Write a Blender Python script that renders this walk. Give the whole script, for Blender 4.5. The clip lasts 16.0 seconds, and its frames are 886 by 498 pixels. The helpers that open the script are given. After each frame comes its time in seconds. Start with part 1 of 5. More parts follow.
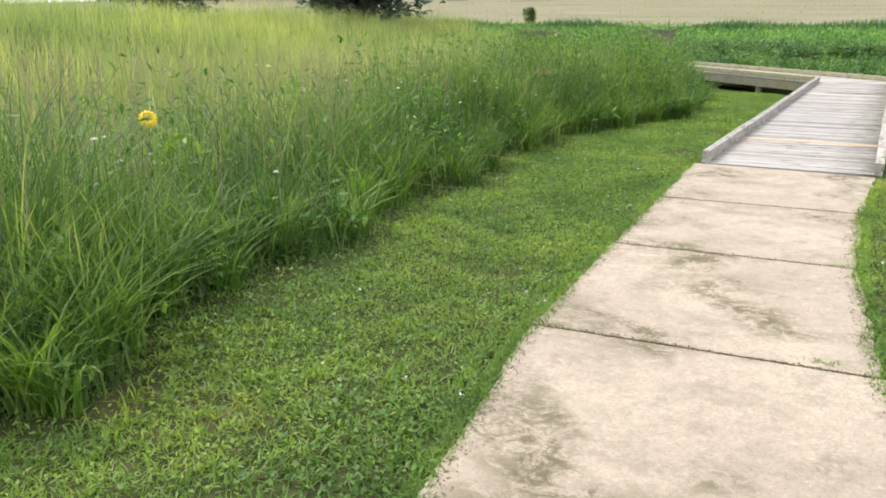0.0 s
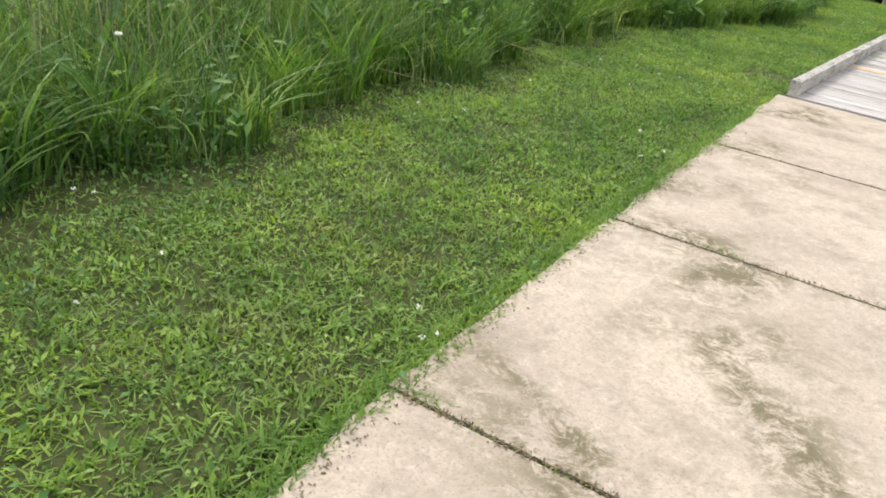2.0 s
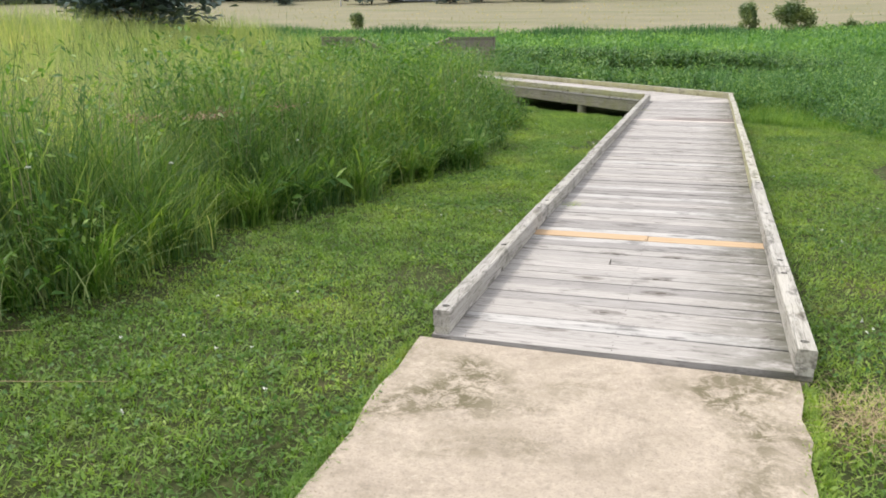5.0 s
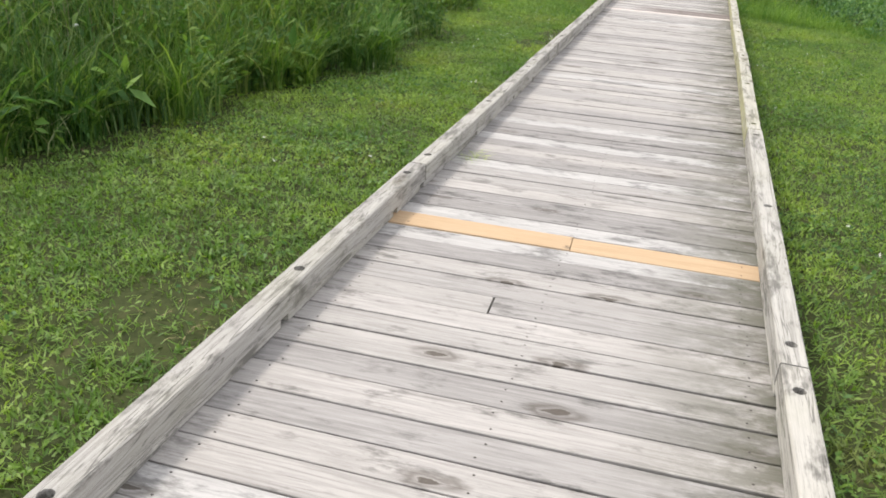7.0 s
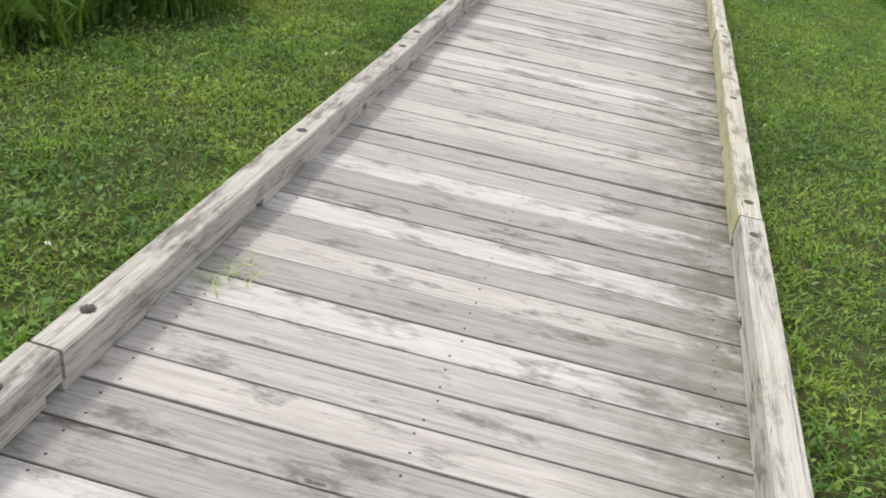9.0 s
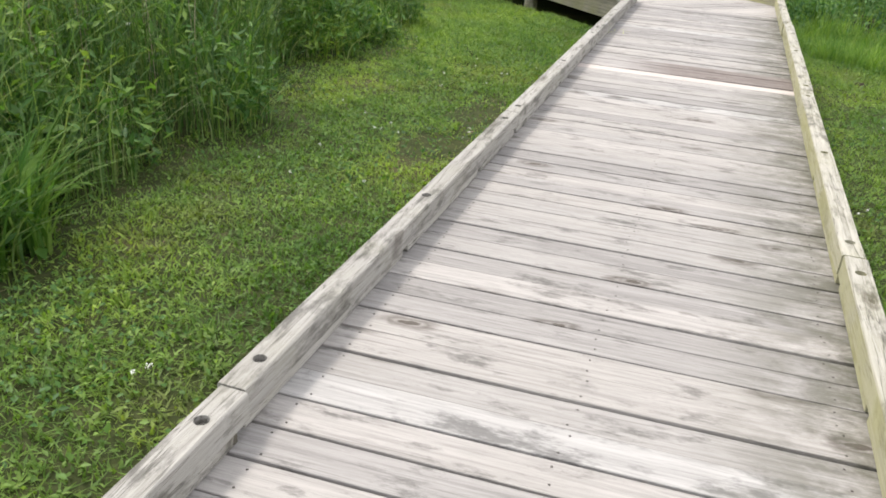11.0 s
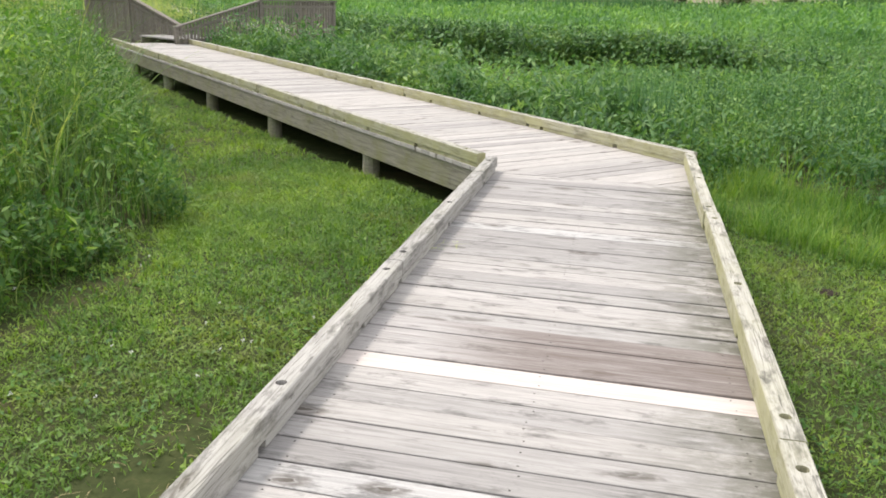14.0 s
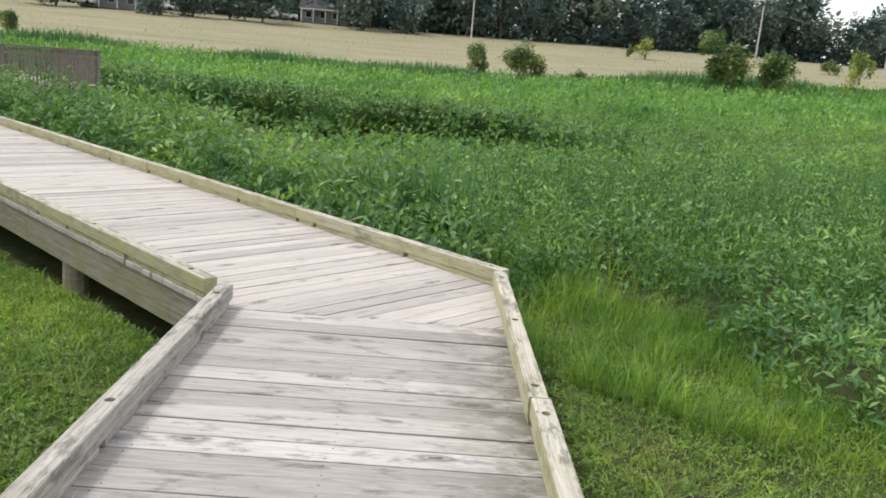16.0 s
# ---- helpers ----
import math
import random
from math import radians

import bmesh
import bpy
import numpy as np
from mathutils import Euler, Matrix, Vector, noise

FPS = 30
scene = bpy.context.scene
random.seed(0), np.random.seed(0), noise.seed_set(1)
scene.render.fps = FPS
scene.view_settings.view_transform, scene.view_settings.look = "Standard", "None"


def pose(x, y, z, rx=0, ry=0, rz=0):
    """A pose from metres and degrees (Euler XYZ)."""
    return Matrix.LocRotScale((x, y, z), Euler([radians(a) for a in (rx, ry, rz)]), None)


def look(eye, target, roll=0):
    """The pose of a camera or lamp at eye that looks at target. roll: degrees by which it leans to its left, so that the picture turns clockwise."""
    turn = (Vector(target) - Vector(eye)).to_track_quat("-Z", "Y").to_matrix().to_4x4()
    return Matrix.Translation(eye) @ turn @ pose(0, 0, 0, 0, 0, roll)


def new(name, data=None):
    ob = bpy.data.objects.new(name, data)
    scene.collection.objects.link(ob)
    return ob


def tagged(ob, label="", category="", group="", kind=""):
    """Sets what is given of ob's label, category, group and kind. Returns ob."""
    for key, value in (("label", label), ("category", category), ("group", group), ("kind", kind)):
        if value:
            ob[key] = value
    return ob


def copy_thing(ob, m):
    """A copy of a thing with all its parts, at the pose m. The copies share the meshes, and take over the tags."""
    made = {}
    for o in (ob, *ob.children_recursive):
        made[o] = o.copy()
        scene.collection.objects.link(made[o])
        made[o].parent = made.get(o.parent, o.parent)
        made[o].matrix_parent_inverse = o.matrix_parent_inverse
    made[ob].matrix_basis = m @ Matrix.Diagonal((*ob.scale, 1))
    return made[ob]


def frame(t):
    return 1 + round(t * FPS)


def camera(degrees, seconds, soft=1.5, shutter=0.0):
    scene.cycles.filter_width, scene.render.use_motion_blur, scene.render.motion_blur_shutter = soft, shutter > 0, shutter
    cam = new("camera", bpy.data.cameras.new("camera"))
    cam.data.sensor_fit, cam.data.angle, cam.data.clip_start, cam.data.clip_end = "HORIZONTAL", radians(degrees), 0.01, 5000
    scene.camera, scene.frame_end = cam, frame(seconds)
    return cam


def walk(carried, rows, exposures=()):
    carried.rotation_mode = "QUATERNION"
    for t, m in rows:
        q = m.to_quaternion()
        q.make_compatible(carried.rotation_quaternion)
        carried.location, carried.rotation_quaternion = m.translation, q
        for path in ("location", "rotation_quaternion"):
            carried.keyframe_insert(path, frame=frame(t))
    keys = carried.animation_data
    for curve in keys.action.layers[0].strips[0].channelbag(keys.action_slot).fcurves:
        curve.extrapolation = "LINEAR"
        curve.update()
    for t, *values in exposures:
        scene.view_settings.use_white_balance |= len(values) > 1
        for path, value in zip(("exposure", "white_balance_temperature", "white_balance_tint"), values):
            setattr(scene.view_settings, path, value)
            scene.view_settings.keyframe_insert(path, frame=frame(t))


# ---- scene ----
cam = camera(58.2, 16.0, soft=1.8)
PATH = [
    (0, (1.689, -9.285, 1.527), (0.759, -7.602, 0.98), 0.0),
    (0.5, (1.6, -8.815, 1.479), (0.81, -7.078, 0.879), 4.0),
    (1, (1.578, -8.334, 1.467), (0.677, -6.684, 0.784), 4.5),
    (1.5, (1.49, -7.853, 1.44), (0.532, -6.301, 0.618), 7.7),
    (2, (1.374, -7.295, 1.449), (0.397, -5.787, 0.571), 8.1),
    (2.5, (1.368, -6.806, 1.529), (0.426, -5.268, 0.664), 6.5),
    (3, (1.222, -6.186, 1.538), (0.484, -4.53, 0.694), 10.5),
    (3.5, (1.181, -5.517, 1.542), (0.368, -3.893, 0.704), 7.5),
    (4, (1.06, -4.937, 1.443), (0.39, -3.283, 0.539), 14.2),
    (4.5, (1.152, -4.256, 1.475), (0.548, -2.442, 0.889), 0.8),
    (4.7, (1.169, -4.038, 1.542), (0.563, -2.203, 1.026), -0.3),
    (6.8, (1.172, -1.256, 1.424), (0.729, 0.505, 0.584), 3.3),
    (7, (1.188, -1.033, 1.472), (0.692, 0.713, 0.633), 3.8),
    (7.5, (1.108, -0.386, 1.44), (0.647, 1.347, 0.555), 8.2),
    (8, (1.122, 0.212, 1.442), (0.659, 1.919, 0.507), 5.1),
    (8.5, (1.101, 0.854, 1.401), (0.708, 2.524, 0.373), 7.9),
    (8.7, (1.072, 1.118, 1.403), (0.787, 2.805, 0.367), 10.2),
    (10.8, (1.045, 3.815, 1.454), (0.483, 5.518, 0.567), 2.4),
    (11, (1.003, 4.101, 1.446), (0.464, 5.815, 0.567), 3.9),
    (11.5, (1.033, 4.719, 1.459), (0.498, 6.45, 0.612), 1.8),
    (12, (0.993, 5.319, 1.433), (0.543, 7.035, 0.509), 2.7),
    (12.5, (1.004, 5.919, 1.464), (0.643, 7.649, 0.526), 1.7),
    (13, (1.005, 6.523, 1.483), (0.484, 8.245, 0.608), 2.3),
    (13.5, (0.958, 7.178, 1.5), (0.443, 8.953, 0.735), 5.0),
    (14, (1.062, 7.767, 1.471), (0.65, 9.627, 0.862), 1.8),
    (14.5, (1.1, 8.309, 1.464), (1.012, 10.228, 0.905), 4.4),
    (15, (1.154, 8.873, 1.497), (1.246, 10.795, 0.95), 3.5),
    (15.5, (1.184, 9.423, 1.528), (1.222, 11.376, 1.099), 2.6),
    (16, (1.136, 9.99, 1.498), (1.184, 11.94, 1.056), 4.9),
]
walk(cam, [(t, look(eye, target, roll)) for t, eye, target, roll in PATH], [(0.0, 0.2), (1.0, 0.12), (2.5, 0.22), (3.0, 0.07), (4.5, 0.04), (7.5, 0.02), (8.5, -0.1), (11.0, 0.06), (12.0, 0.12), (12.5, 0.0), (14.0, 0.13), (14.5, 0.06), (15.0, 0.08), (16.0, -0.06)])

# ---- world and light ----
SUN_ELEV, SUN_AZ = radians(58), radians(-70)      # azimuth from +y towards +x
world = bpy.data.worlds.new("world")
scene.world = world
world.use_nodes = True
wn = world.node_tree.nodes
wl = world.node_tree.links
sky = wn.new("ShaderNodeTexSky")
sky.sky_type = "NISHITA"
sky.sun_disc = False
sky.sun_elevation, sky.sun_rotation = SUN_ELEV, SUN_AZ
sky.dust_density, sky.air_density, sky.ozone_density = 4.0, 1.0, 1.0
haze = wn.new("ShaderNodeMixRGB")                 # thin white overcast over the clear sky
haze.inputs[0].default_value = 0.72
haze.inputs[2].default_value = (11.5, 11.6, 11.8, 1)
wl.new(sky.outputs[0], haze.inputs[1])
wl.new(haze.outputs[0], wn["Background"].inputs[0])
wn["Background"].inputs[1].default_value = 0.135

sun_data = bpy.data.lights.new("sun", "SUN")
sun_data.energy, sun_data.angle, sun_data.color = 2.6, radians(12), (1.0, 0.95, 0.87)
sun = new("sun", sun_data)
sun.matrix_basis = look((math.sin(SUN_AZ) * math.cos(SUN_ELEV) * 50, math.cos(SUN_AZ) * math.cos(SUN_ELEV) * 50, math.sin(SUN_ELEV) * 50), (0, 0, 0))

# ---- materials ----


class Nodes:
    """A small wrapper to write node materials in few lines."""

    def __init__(self, name, rough=0.8, spec=0.3):
        self.mat = bpy.data.materials.new(name)
        self.mat.use_nodes = True
        self.t = self.mat.node_tree
        self.b = self.t.nodes["Principled BSDF"]
        self.b.inputs["Roughness"].default_value = rough
        self.b.inputs["Specular IOR Level"].default_value = spec

    def node(self, kind, **values):
        n = self.t.nodes.new("ShaderNode" + kind)
        for key, value in values.items():
            n.inputs[key.replace("_", " ")].default_value = value
        return n

    def link(self, a, b):
        self.t.links.new(a, b)

    def coords(self, scale=(1, 1, 1), shift=False, kind="Object"):
        c = self.node("TexCoord")
        m = self.node("Mapping")
        m.inputs["Scale"].default_value = scale
        self.link(c.outputs[kind], m.inputs["Vector"])
        if shift:
            info = self.node("ObjectInfo")
            mul = self.node("VectorMath")
            mul.operation = "MULTIPLY"
            mul.inputs[1].default_value = (37.0, 53.0, 11.0)
            self.link(info.outputs["Random"], mul.inputs[0])
            self.link(mul.outputs[0], m.inputs["Location"])
        return m.outputs[0]

    def noise(self, vec, scale, detail=4.0, rough=0.6, distort=0.0):
        n = self.node("TexNoise", Scale=scale, Detail=detail, Roughness=rough, Distortion=distort)
        if vec is not None:
            self.link(vec, n.inputs["Vector"])
        return n.outputs[0]

    def ramp(self, fac, *stops):
        r = self.node("ValToRGB")
        e = r.color_ramp.elements
        while len(e) < len(stops):
            e.new(0.5)
        for i, (p, c) in enumerate(stops):
            e[i].position = p
            e[i].color = (*c, 1) if len(c) == 3 else c
        self.link(fac, r.inputs[0])
        return r.outputs[0]

    def mix(self, fac, a, b, mode="MIX"):
        m = self.node("MixRGB")
        m.blend_type = mode
        for sock, v in zip(m.inputs, (fac, a, b)):
            if hasattr(v, "links"):
                self.link(v, sock)
            elif isinstance(v, tuple):
                sock.default_value = (*v, 1)
            else:
                sock.default_value = v
        return m.outputs[0]

    def bump(self, height, strength=0.3, dist=0.01):
        b = self.node("Bump", Strength=strength, Distance=dist)
        self.link(height, b.inputs["Height"])
        self.link(b.outputs[0], self.b.inputs["Normal"])

    def color(self, c):
        self.link(c, self.b.inputs["Base Color"])
        return self.mat


def g3(v):
    return (v, v, v)


def wood(name, light, dark, warm, stain=(0.10, 0.096, 0.088), moss=0.0, knots=0.062, tones=True, damp=False, flecks=0.58, spill=None, sides=None, cracks=0.0):
    """Weathered timber with its grain along local x."""
    n = Nodes(name, 0.85, 0.2)
    plain_v = n.coords((1, 1, 1), True)
    grain = n.noise(n.coords((0.45, 11, 11), True), 5.0, 8, 0.75, 0.8)
    fine = n.noise(n.coords((1.1, 70, 70), True), 4.0, 4, 0.65, 0.4)
    col = n.mix(n.ramp(grain, (0.36, g3(0.0)), (0.58, g3(1.0))), dark, light)
    if tones:
        info = n.node("ObjectInfo")
        tone = n.ramp(info.outputs["Random"], (0.0, (0.80, 0.79, 0.79)), (0.18, (0.90, 0.89, 0.89)), (0.4, (0.98, 0.97, 0.96)), (0.7, (1.05, 1.03, 1.01)), (1.0, (1.13, 1.11, 1.10)))
        col = n.mix(1.0, col, tone, "MULTIPLY")
    col = n.mix(n.ramp(n.noise(plain_v, 1.7, 3), (0.48, g3(0.0)), (0.78, g3(0.45))), col, warm)
    col = n.mix(n.ramp(fine, (0.28, g3(0.5)), (0.44, g3(0.0))), col, stain)
    streak = n.ramp(n.noise(n.coords((0.5, 16, 16), True), 3.0, 5, 0.7, 0.5), (0.60, g3(0.0)), (0.72, g3(0.6)))
    zone = n.ramp(n.noise(n.coords((1.3, 2.2, 2.2), True), 1.6, 4, 0.6), (0.46, g3(0.0)), (0.66, g3(1.0)))
    col = n.mix(n.mix(1.0, streak, zone, "MULTIPLY"), col, stain)
    blot = n.ramp(n.noise(n.coords((1.6, 4.5, 4.5), True), 2.6, 7, 0.72), (flecks, g3(0.0)), (flecks + 0.12, g3(0.7)))
    col = n.mix(blot, col, stain)
    vor = n.node("TexVoronoi", Scale=2.1, Randomness=1.0)
    vor.voronoi_dimensions = "2D"
    warp = n.mix(0.06, n.coords((0.5, 1.35, 1), True), n.noise(n.coords((6, 14, 6), True), 2.0, 3), "ADD")
    n.link(warp, vor.inputs["Vector"])
    dist = vor.outputs["Distance"]
    ring = n.ramp(dist, (0.0, g3(0.85)), (knots * 0.35, g3(0.9)), (knots * 0.5, g3(0.25)), (knots * 0.85, g3(0.65)), (knots * 1.5, g3(0.0)))
    some = n.ramp(n.noise(n.coords((1, 5, 5), True), 1.3, 1), (0.38, g3(0.0)), (0.48, g3(1.0)))
    col = n.mix(n.mix(1.0, ring, some, "MULTIPLY"), col, (0.085, 0.070, 0.056))
    if damp:
        sx = n.node("SeparateXYZ")
        n.link(n.coords(), sx.inputs[0])
        mr = n.node("MapRange")
        mr.inputs["From Min"].default_value, mr.inputs["From Max"].default_value = 1.15, 1.68
        n.link(sx.outputs[0], mr.inputs["Value"])
        mildew = n.ramp(n.noise(n.coords((2.0, 3.5, 3.5), True), 2.4, 6, 0.7), (0.37, g3(0.0)), (0.56, g3(0.9)))
        col = n.mix(n.mix(1.0, mr.outputs[0], mildew, "MULTIPLY"), col, (0.125, 0.122, 0.092))
    if cracks:
        wave = n.noise(n.coords((0.28, 7, 7), True), 3.0, 3, 0.55, 0.9)
        split = n.ramp(wave, (0.485, g3(0.0)), (0.5, g3(cracks)), (0.515, g3(0.0)))
        col = n.mix(split, col, (0.07, 0.066, 0.058))
    if sides:
        # algae on the upright faces
        sz = n.node("SeparateXYZ")
        n.link(n.node("NewGeometry").outputs["Normal"], sz.inputs[0])
        upright = n.ramp(sz.outputs[2], (0.3, g3(0.75)), (0.8, g3(0.0)))
        col = n.mix(n.mix(1.0, upright, n.ramp(n.noise(plain_v, 2.2, 4, 0.65), (0.3, g3(0.35)), (0.6, g3(1.0))), "MULTIPLY"), col, sides)
    if spill:
        sy = n.node("SeparateXYZ")
        n.link(n.mix(0.35, n.coords(), n.noise(n.coords((0.8, 6, 1), True), 1.8, 4), "ADD"), sy.inputs[0])
        wet = n.node("MapRange")
        wet.inputs["From Min"].default_value, wet.inputs["From Max"].default_value, wet.inputs["To Max"].default_value = 0.45, 0.9, 1.0
        n.link(sy.outputs[0], wet.inputs["Value"])
        col = n.mix(n.mix(1.0, wet.outputs[0], n.ramp(grain, (0.3, g3(1.0)), (0.62, g3(0.55))), "MULTIPLY"), col, spill)
    if moss:
        m = n.ramp(n.noise(plain_v, 3.3, 5, 0.7), (0.46, g3(0.0)), (0.66, g3(moss)))
        col = n.mix(m, col, (0.20, 0.20, 0.07))
    n.bump(n.mix(0.5, grain, fine), 0.6, 0.005)
    return n.color(col)


M_BOARD = wood("weathered_board", (0.445, 0.425, 0.411), (0.297, 0.283, 0.273), (0.37, 0.348, 0.326), knots=0.085, damp=True, flecks=0.545)
M_BOARD_DRY = wood("dry_weathered_board", (0.465, 0.441, 0.424), (0.33, 0.313, 0.30), (0.41, 0.385, 0.36), flecks=0.58)
M_KERB = wood("weathered_kerb", (0.51, 0.492, 0.461), (0.33, 0.316, 0.292), (0.45, 0.432, 0.375), (0.085, 0.082, 0.072), 0.12, 0.06, True, False, 0.51, cracks=0.7)
M_KERB_MOSS = wood("mossy_kerb", (0.53, 0.51, 0.455), (0.33, 0.315, 0.268), (0.45, 0.428, 0.31), (0.08, 0.077, 0.06), 0.18, 0.06, True, False, 0.5, sides=(0.40, 0.385, 0.19), cracks=0.8)
M_NEWBOARD = wood("new_pine_board", (0.53, 0.385, 0.248), (0.46, 0.318, 0.192), (0.51, 0.385, 0.265), (0.34, 0.23, 0.14), 0.0, 0.055, False, False, 0.66)
M_PALE = wood("pale_board", (0.64, 0.575, 0.54), (0.52, 0.46, 0.43), (0.59, 0.525, 0.485), (0.3, 0.26, 0.23), 0.0, 0.055, False, False, 0.62)
M_BLEACHED = wood("bleached_board", (0.52, 0.50, 0.486), (0.37, 0.355, 0.345), (0.45, 0.428, 0.412), (0.12, 0.116, 0.112), 0.0, 0.07, False, True, 0.5)
M_DARKGREY = wood("dark_grey_board", (0.36, 0.34, 0.33), (0.22, 0.207, 0.20), (0.30, 0.282, 0.268), (0.085, 0.082, 0.078), 0.0, 0.07, False, True, 0.53)
M_BROWN = wood("damp_brown_board", (0.48, 0.45, 0.435), (0.30, 0.28, 0.27), (0.40, 0.37, 0.345), flecks=0.56, tones=False, spill=(0.165, 0.13, 0.115))
M_RAIL = wood("old_grey_railing", (0.26, 0.235, 0.21), (0.12, 0.105, 0.092), (0.22, 0.2, 0.165), (0.06, 0.055, 0.05), 0.2)
M_BEAM = wood("mossy_beam", (0.36, 0.34, 0.28), (0.18, 0.17, 0.135), (0.3, 0.29, 0.19), (0.06, 0.06, 0.048), 0.5)


def plain(name, rgb, rough=0.6, metal=0.0, vary=0.25, scale=8.0):
    n = Nodes(name, rough)
    n.b.inputs["Metallic"].default_value = metal
    v = n.noise(n.coords(), scale, 5)
    c = n.mix(n.ramp(v, (0.3, g3(0.0)), (0.7, g3(1.0))), tuple(x * (1 - vary) for x in rgb), tuple(min(1, x * (1 + vary)) for x in rgb))
    return n.color(c)


# bolt steel coloured extra dark to stand for shadow down in the counterbores
M_SHADED_STEEL = plain("shaded_dull_steel", (0.06, 0.056, 0.052), 0.6, 0.6)
M_NAIL = plain("rusty_nail", (0.05, 0.042, 0.038), 0.8)
M_BARK = plain("bark", (0.10, 0.085, 0.065), 0.95, 0, 0.4)
M_ROOF = plain("grey_shingle", (0.11, 0.11, 0.12), 0.9, 0, 0.2, 3)
M_SIDING = plain("house_siding", (0.22, 0.23, 0.25), 0.8, 0, 0.1)
# white greyed down, the shade of the far trees put into the paint
M_SHADED_WHITE = plain("shaded_white_paint", (0.62, 0.63, 0.63), 0.5, 0, 0.08)
M_DARKPANE = plain("dark_window", (0.03, 0.035, 0.04), 0.1, 0, 0.2)
M_TYRE = plain("tyre_rubber", (0.02, 0.02, 0.02), 0.9)
M_POLE = plain("pole_timber", (0.46, 0.44, 0.42), 0.9)
M_WIRE = plain("wire", (0.12, 0.12, 0.12), 0.6)
M_STRAW = plain("dead_straw", (0.42, 0.34, 0.19), 0.9)


def concrete():
    n = Nodes("path_concrete", 0.9, 0.2)
    v = n.coords((1, 1, 1), kind="Object")
    big = n.noise(v, 0.9, 5, 0.62)
    col = n.ramp(big, (0.28, (0.355, 0.302, 0.25)), (0.48, (0.42, 0.358, 0.297)), (0.72, (0.485, 0.418, 0.345)))
    med = n.noise(v, 4.5, 7, 0.75)
    col = n.mix(n.ramp(med, (0.36, g3(0.55)), (0.50, g3(0.0))), col, (0.24, 0.205, 0.165))
    agg = n.node("TexVoronoi", Scale=70.0)
    n.link(v, agg.inputs["Vector"])
    col = n.mix(0.35, col, n.ramp(agg.outputs["Color"], (0.0, g3(0.35)), (1.0, (0.75, 0.7, 0.62))), "SOFT_LIGHT")
    mott = n.noise(v, 22.0, 6, 0.8)
    col = n.mix(n.ramp(mott, (0.36, g3(0.42)), (0.5, g3(0.0))), col, (0.27, 0.235, 0.19))
    col = n.mix(n.ramp(mott, (0.56, g3(0.0)), (0.68, g3(0.5))), col, (0.60, 0.53, 0.44))
    grit = n.noise(v, 95.0, 4, 0.75)
    col = n.mix(n.ramp(grit, (0.36, g3(0.5)), (0.47, g3(0.0))), col, (0.17, 0.148, 0.118))
    # algae and trodden dirt: cloudy areas broken up by a finer speckle
    cloud = n.ramp(n.noise(v, 1.05, 3, 0.55, 0.6), (0.50, g3(0.0)), (0.63, g3(1.0)))
    speck = n.ramp(n.noise(v, 9.0, 8, 0.82, 0.5), (0.43, g3(0.0)), (0.55, g3(0.9)))
    col = n.mix(n.mix(1.0, cloud, speck, "MULTIPLY"), col, (0.12, 0.105, 0.058))
    wash = n.ramp(n.noise(v, 2.4, 4, 0.6), (0.5, g3(0.0)), (0.72, g3(0.4)))
    col = n.mix(wash, col, (0.26, 0.22, 0.165))
    n.bump(n.mix(0.5, med, grit), 0.5, 0.006)
    return n.color(col)


M_CONC = concrete()


def foliage(name, a, b, c, rough=0.55, patch_scale=0.35, glow=0.35, fine_scale=5.0, dry=False):
    """Leaves and blades: tint by island and by patches of the stand, with light coming through."""
    n = Nodes(name, rough, 0.35)
    geo = n.node("NewGeometry")
    isl = n.ramp(geo.outputs["Random Per Island"], (0.0, a), (0.55, b), (1.0, c))
    patch = n.ramp(n.noise(n.coords(), patch_scale, 4, 0.6), (0.34, (0.60, 0.72, 0.66)), (0.5, (1.0, 1.0, 1.0)), (0.66, (1.40, 1.25, 1.0)))
    tuft = n.ramp(n.noise(n.coords(), fine_scale, 3, 0.6), (0.34, (0.70, 0.75, 0.72)), (0.66, (1.26, 1.2, 1.1)))
    col = n.mix(1.0, n.mix(1.0, isl, patch, "MULTIPLY"), tuft, "MULTIPLY")
    if dry:
        bare_spots = n.ramp(n.noise(n.coords(), 1.15, 5, 0.7), (0.55, g3(0.0)), (0.70, g3(0.5)))
        col = n.mix(bare_spots, col, (0.25, 0.225, 0.09))
    n.color(col)
    tr = n.node("BsdfTranslucent")
    n.link(n.mix(1.0, col, (1.3, 1.35, 0.6), "MULTIPLY"), tr.inputs[0])
    ms = n.node("MixShader")
    ms.inputs[0].default_value = glow
    n.link(n.b.outputs[0], ms.inputs[1])
    n.link(tr.outputs[0], ms.inputs[2])
    n.link(ms.outputs[0], n.t.nodes["Material Output"].inputs["Surface"])
    return n.mat


M_LAWN = foliage("lawn_blade", (0.118, 0.212, 0.046), (0.194, 0.320, 0.070), (0.262, 0.378, 0.100), 0.5, 0.8, 0.4, 7.0, True)
M_CLOVER = foliage("clover_leaf", (0.06, 0.15, 0.034), (0.095, 0.205, 0.044), (0.15, 0.265, 0.062), 0.5, 1.2, 0.3, 9.0)
M_TALL = foliage("tall_grass_blade", (0.056, 0.124, 0.040), (0.112, 0.21, 0.062), (0.28, 0.35, 0.15), 0.6, 0.5, 0.42, 2.2)
M_FOUNTAIN = foliage("broad_grass_blade", (0.075, 0.17, 0.03), (0.14, 0.265, 0.048), (0.27, 0.38, 0.11), 0.5, 0.7, 0.4, 2.0)
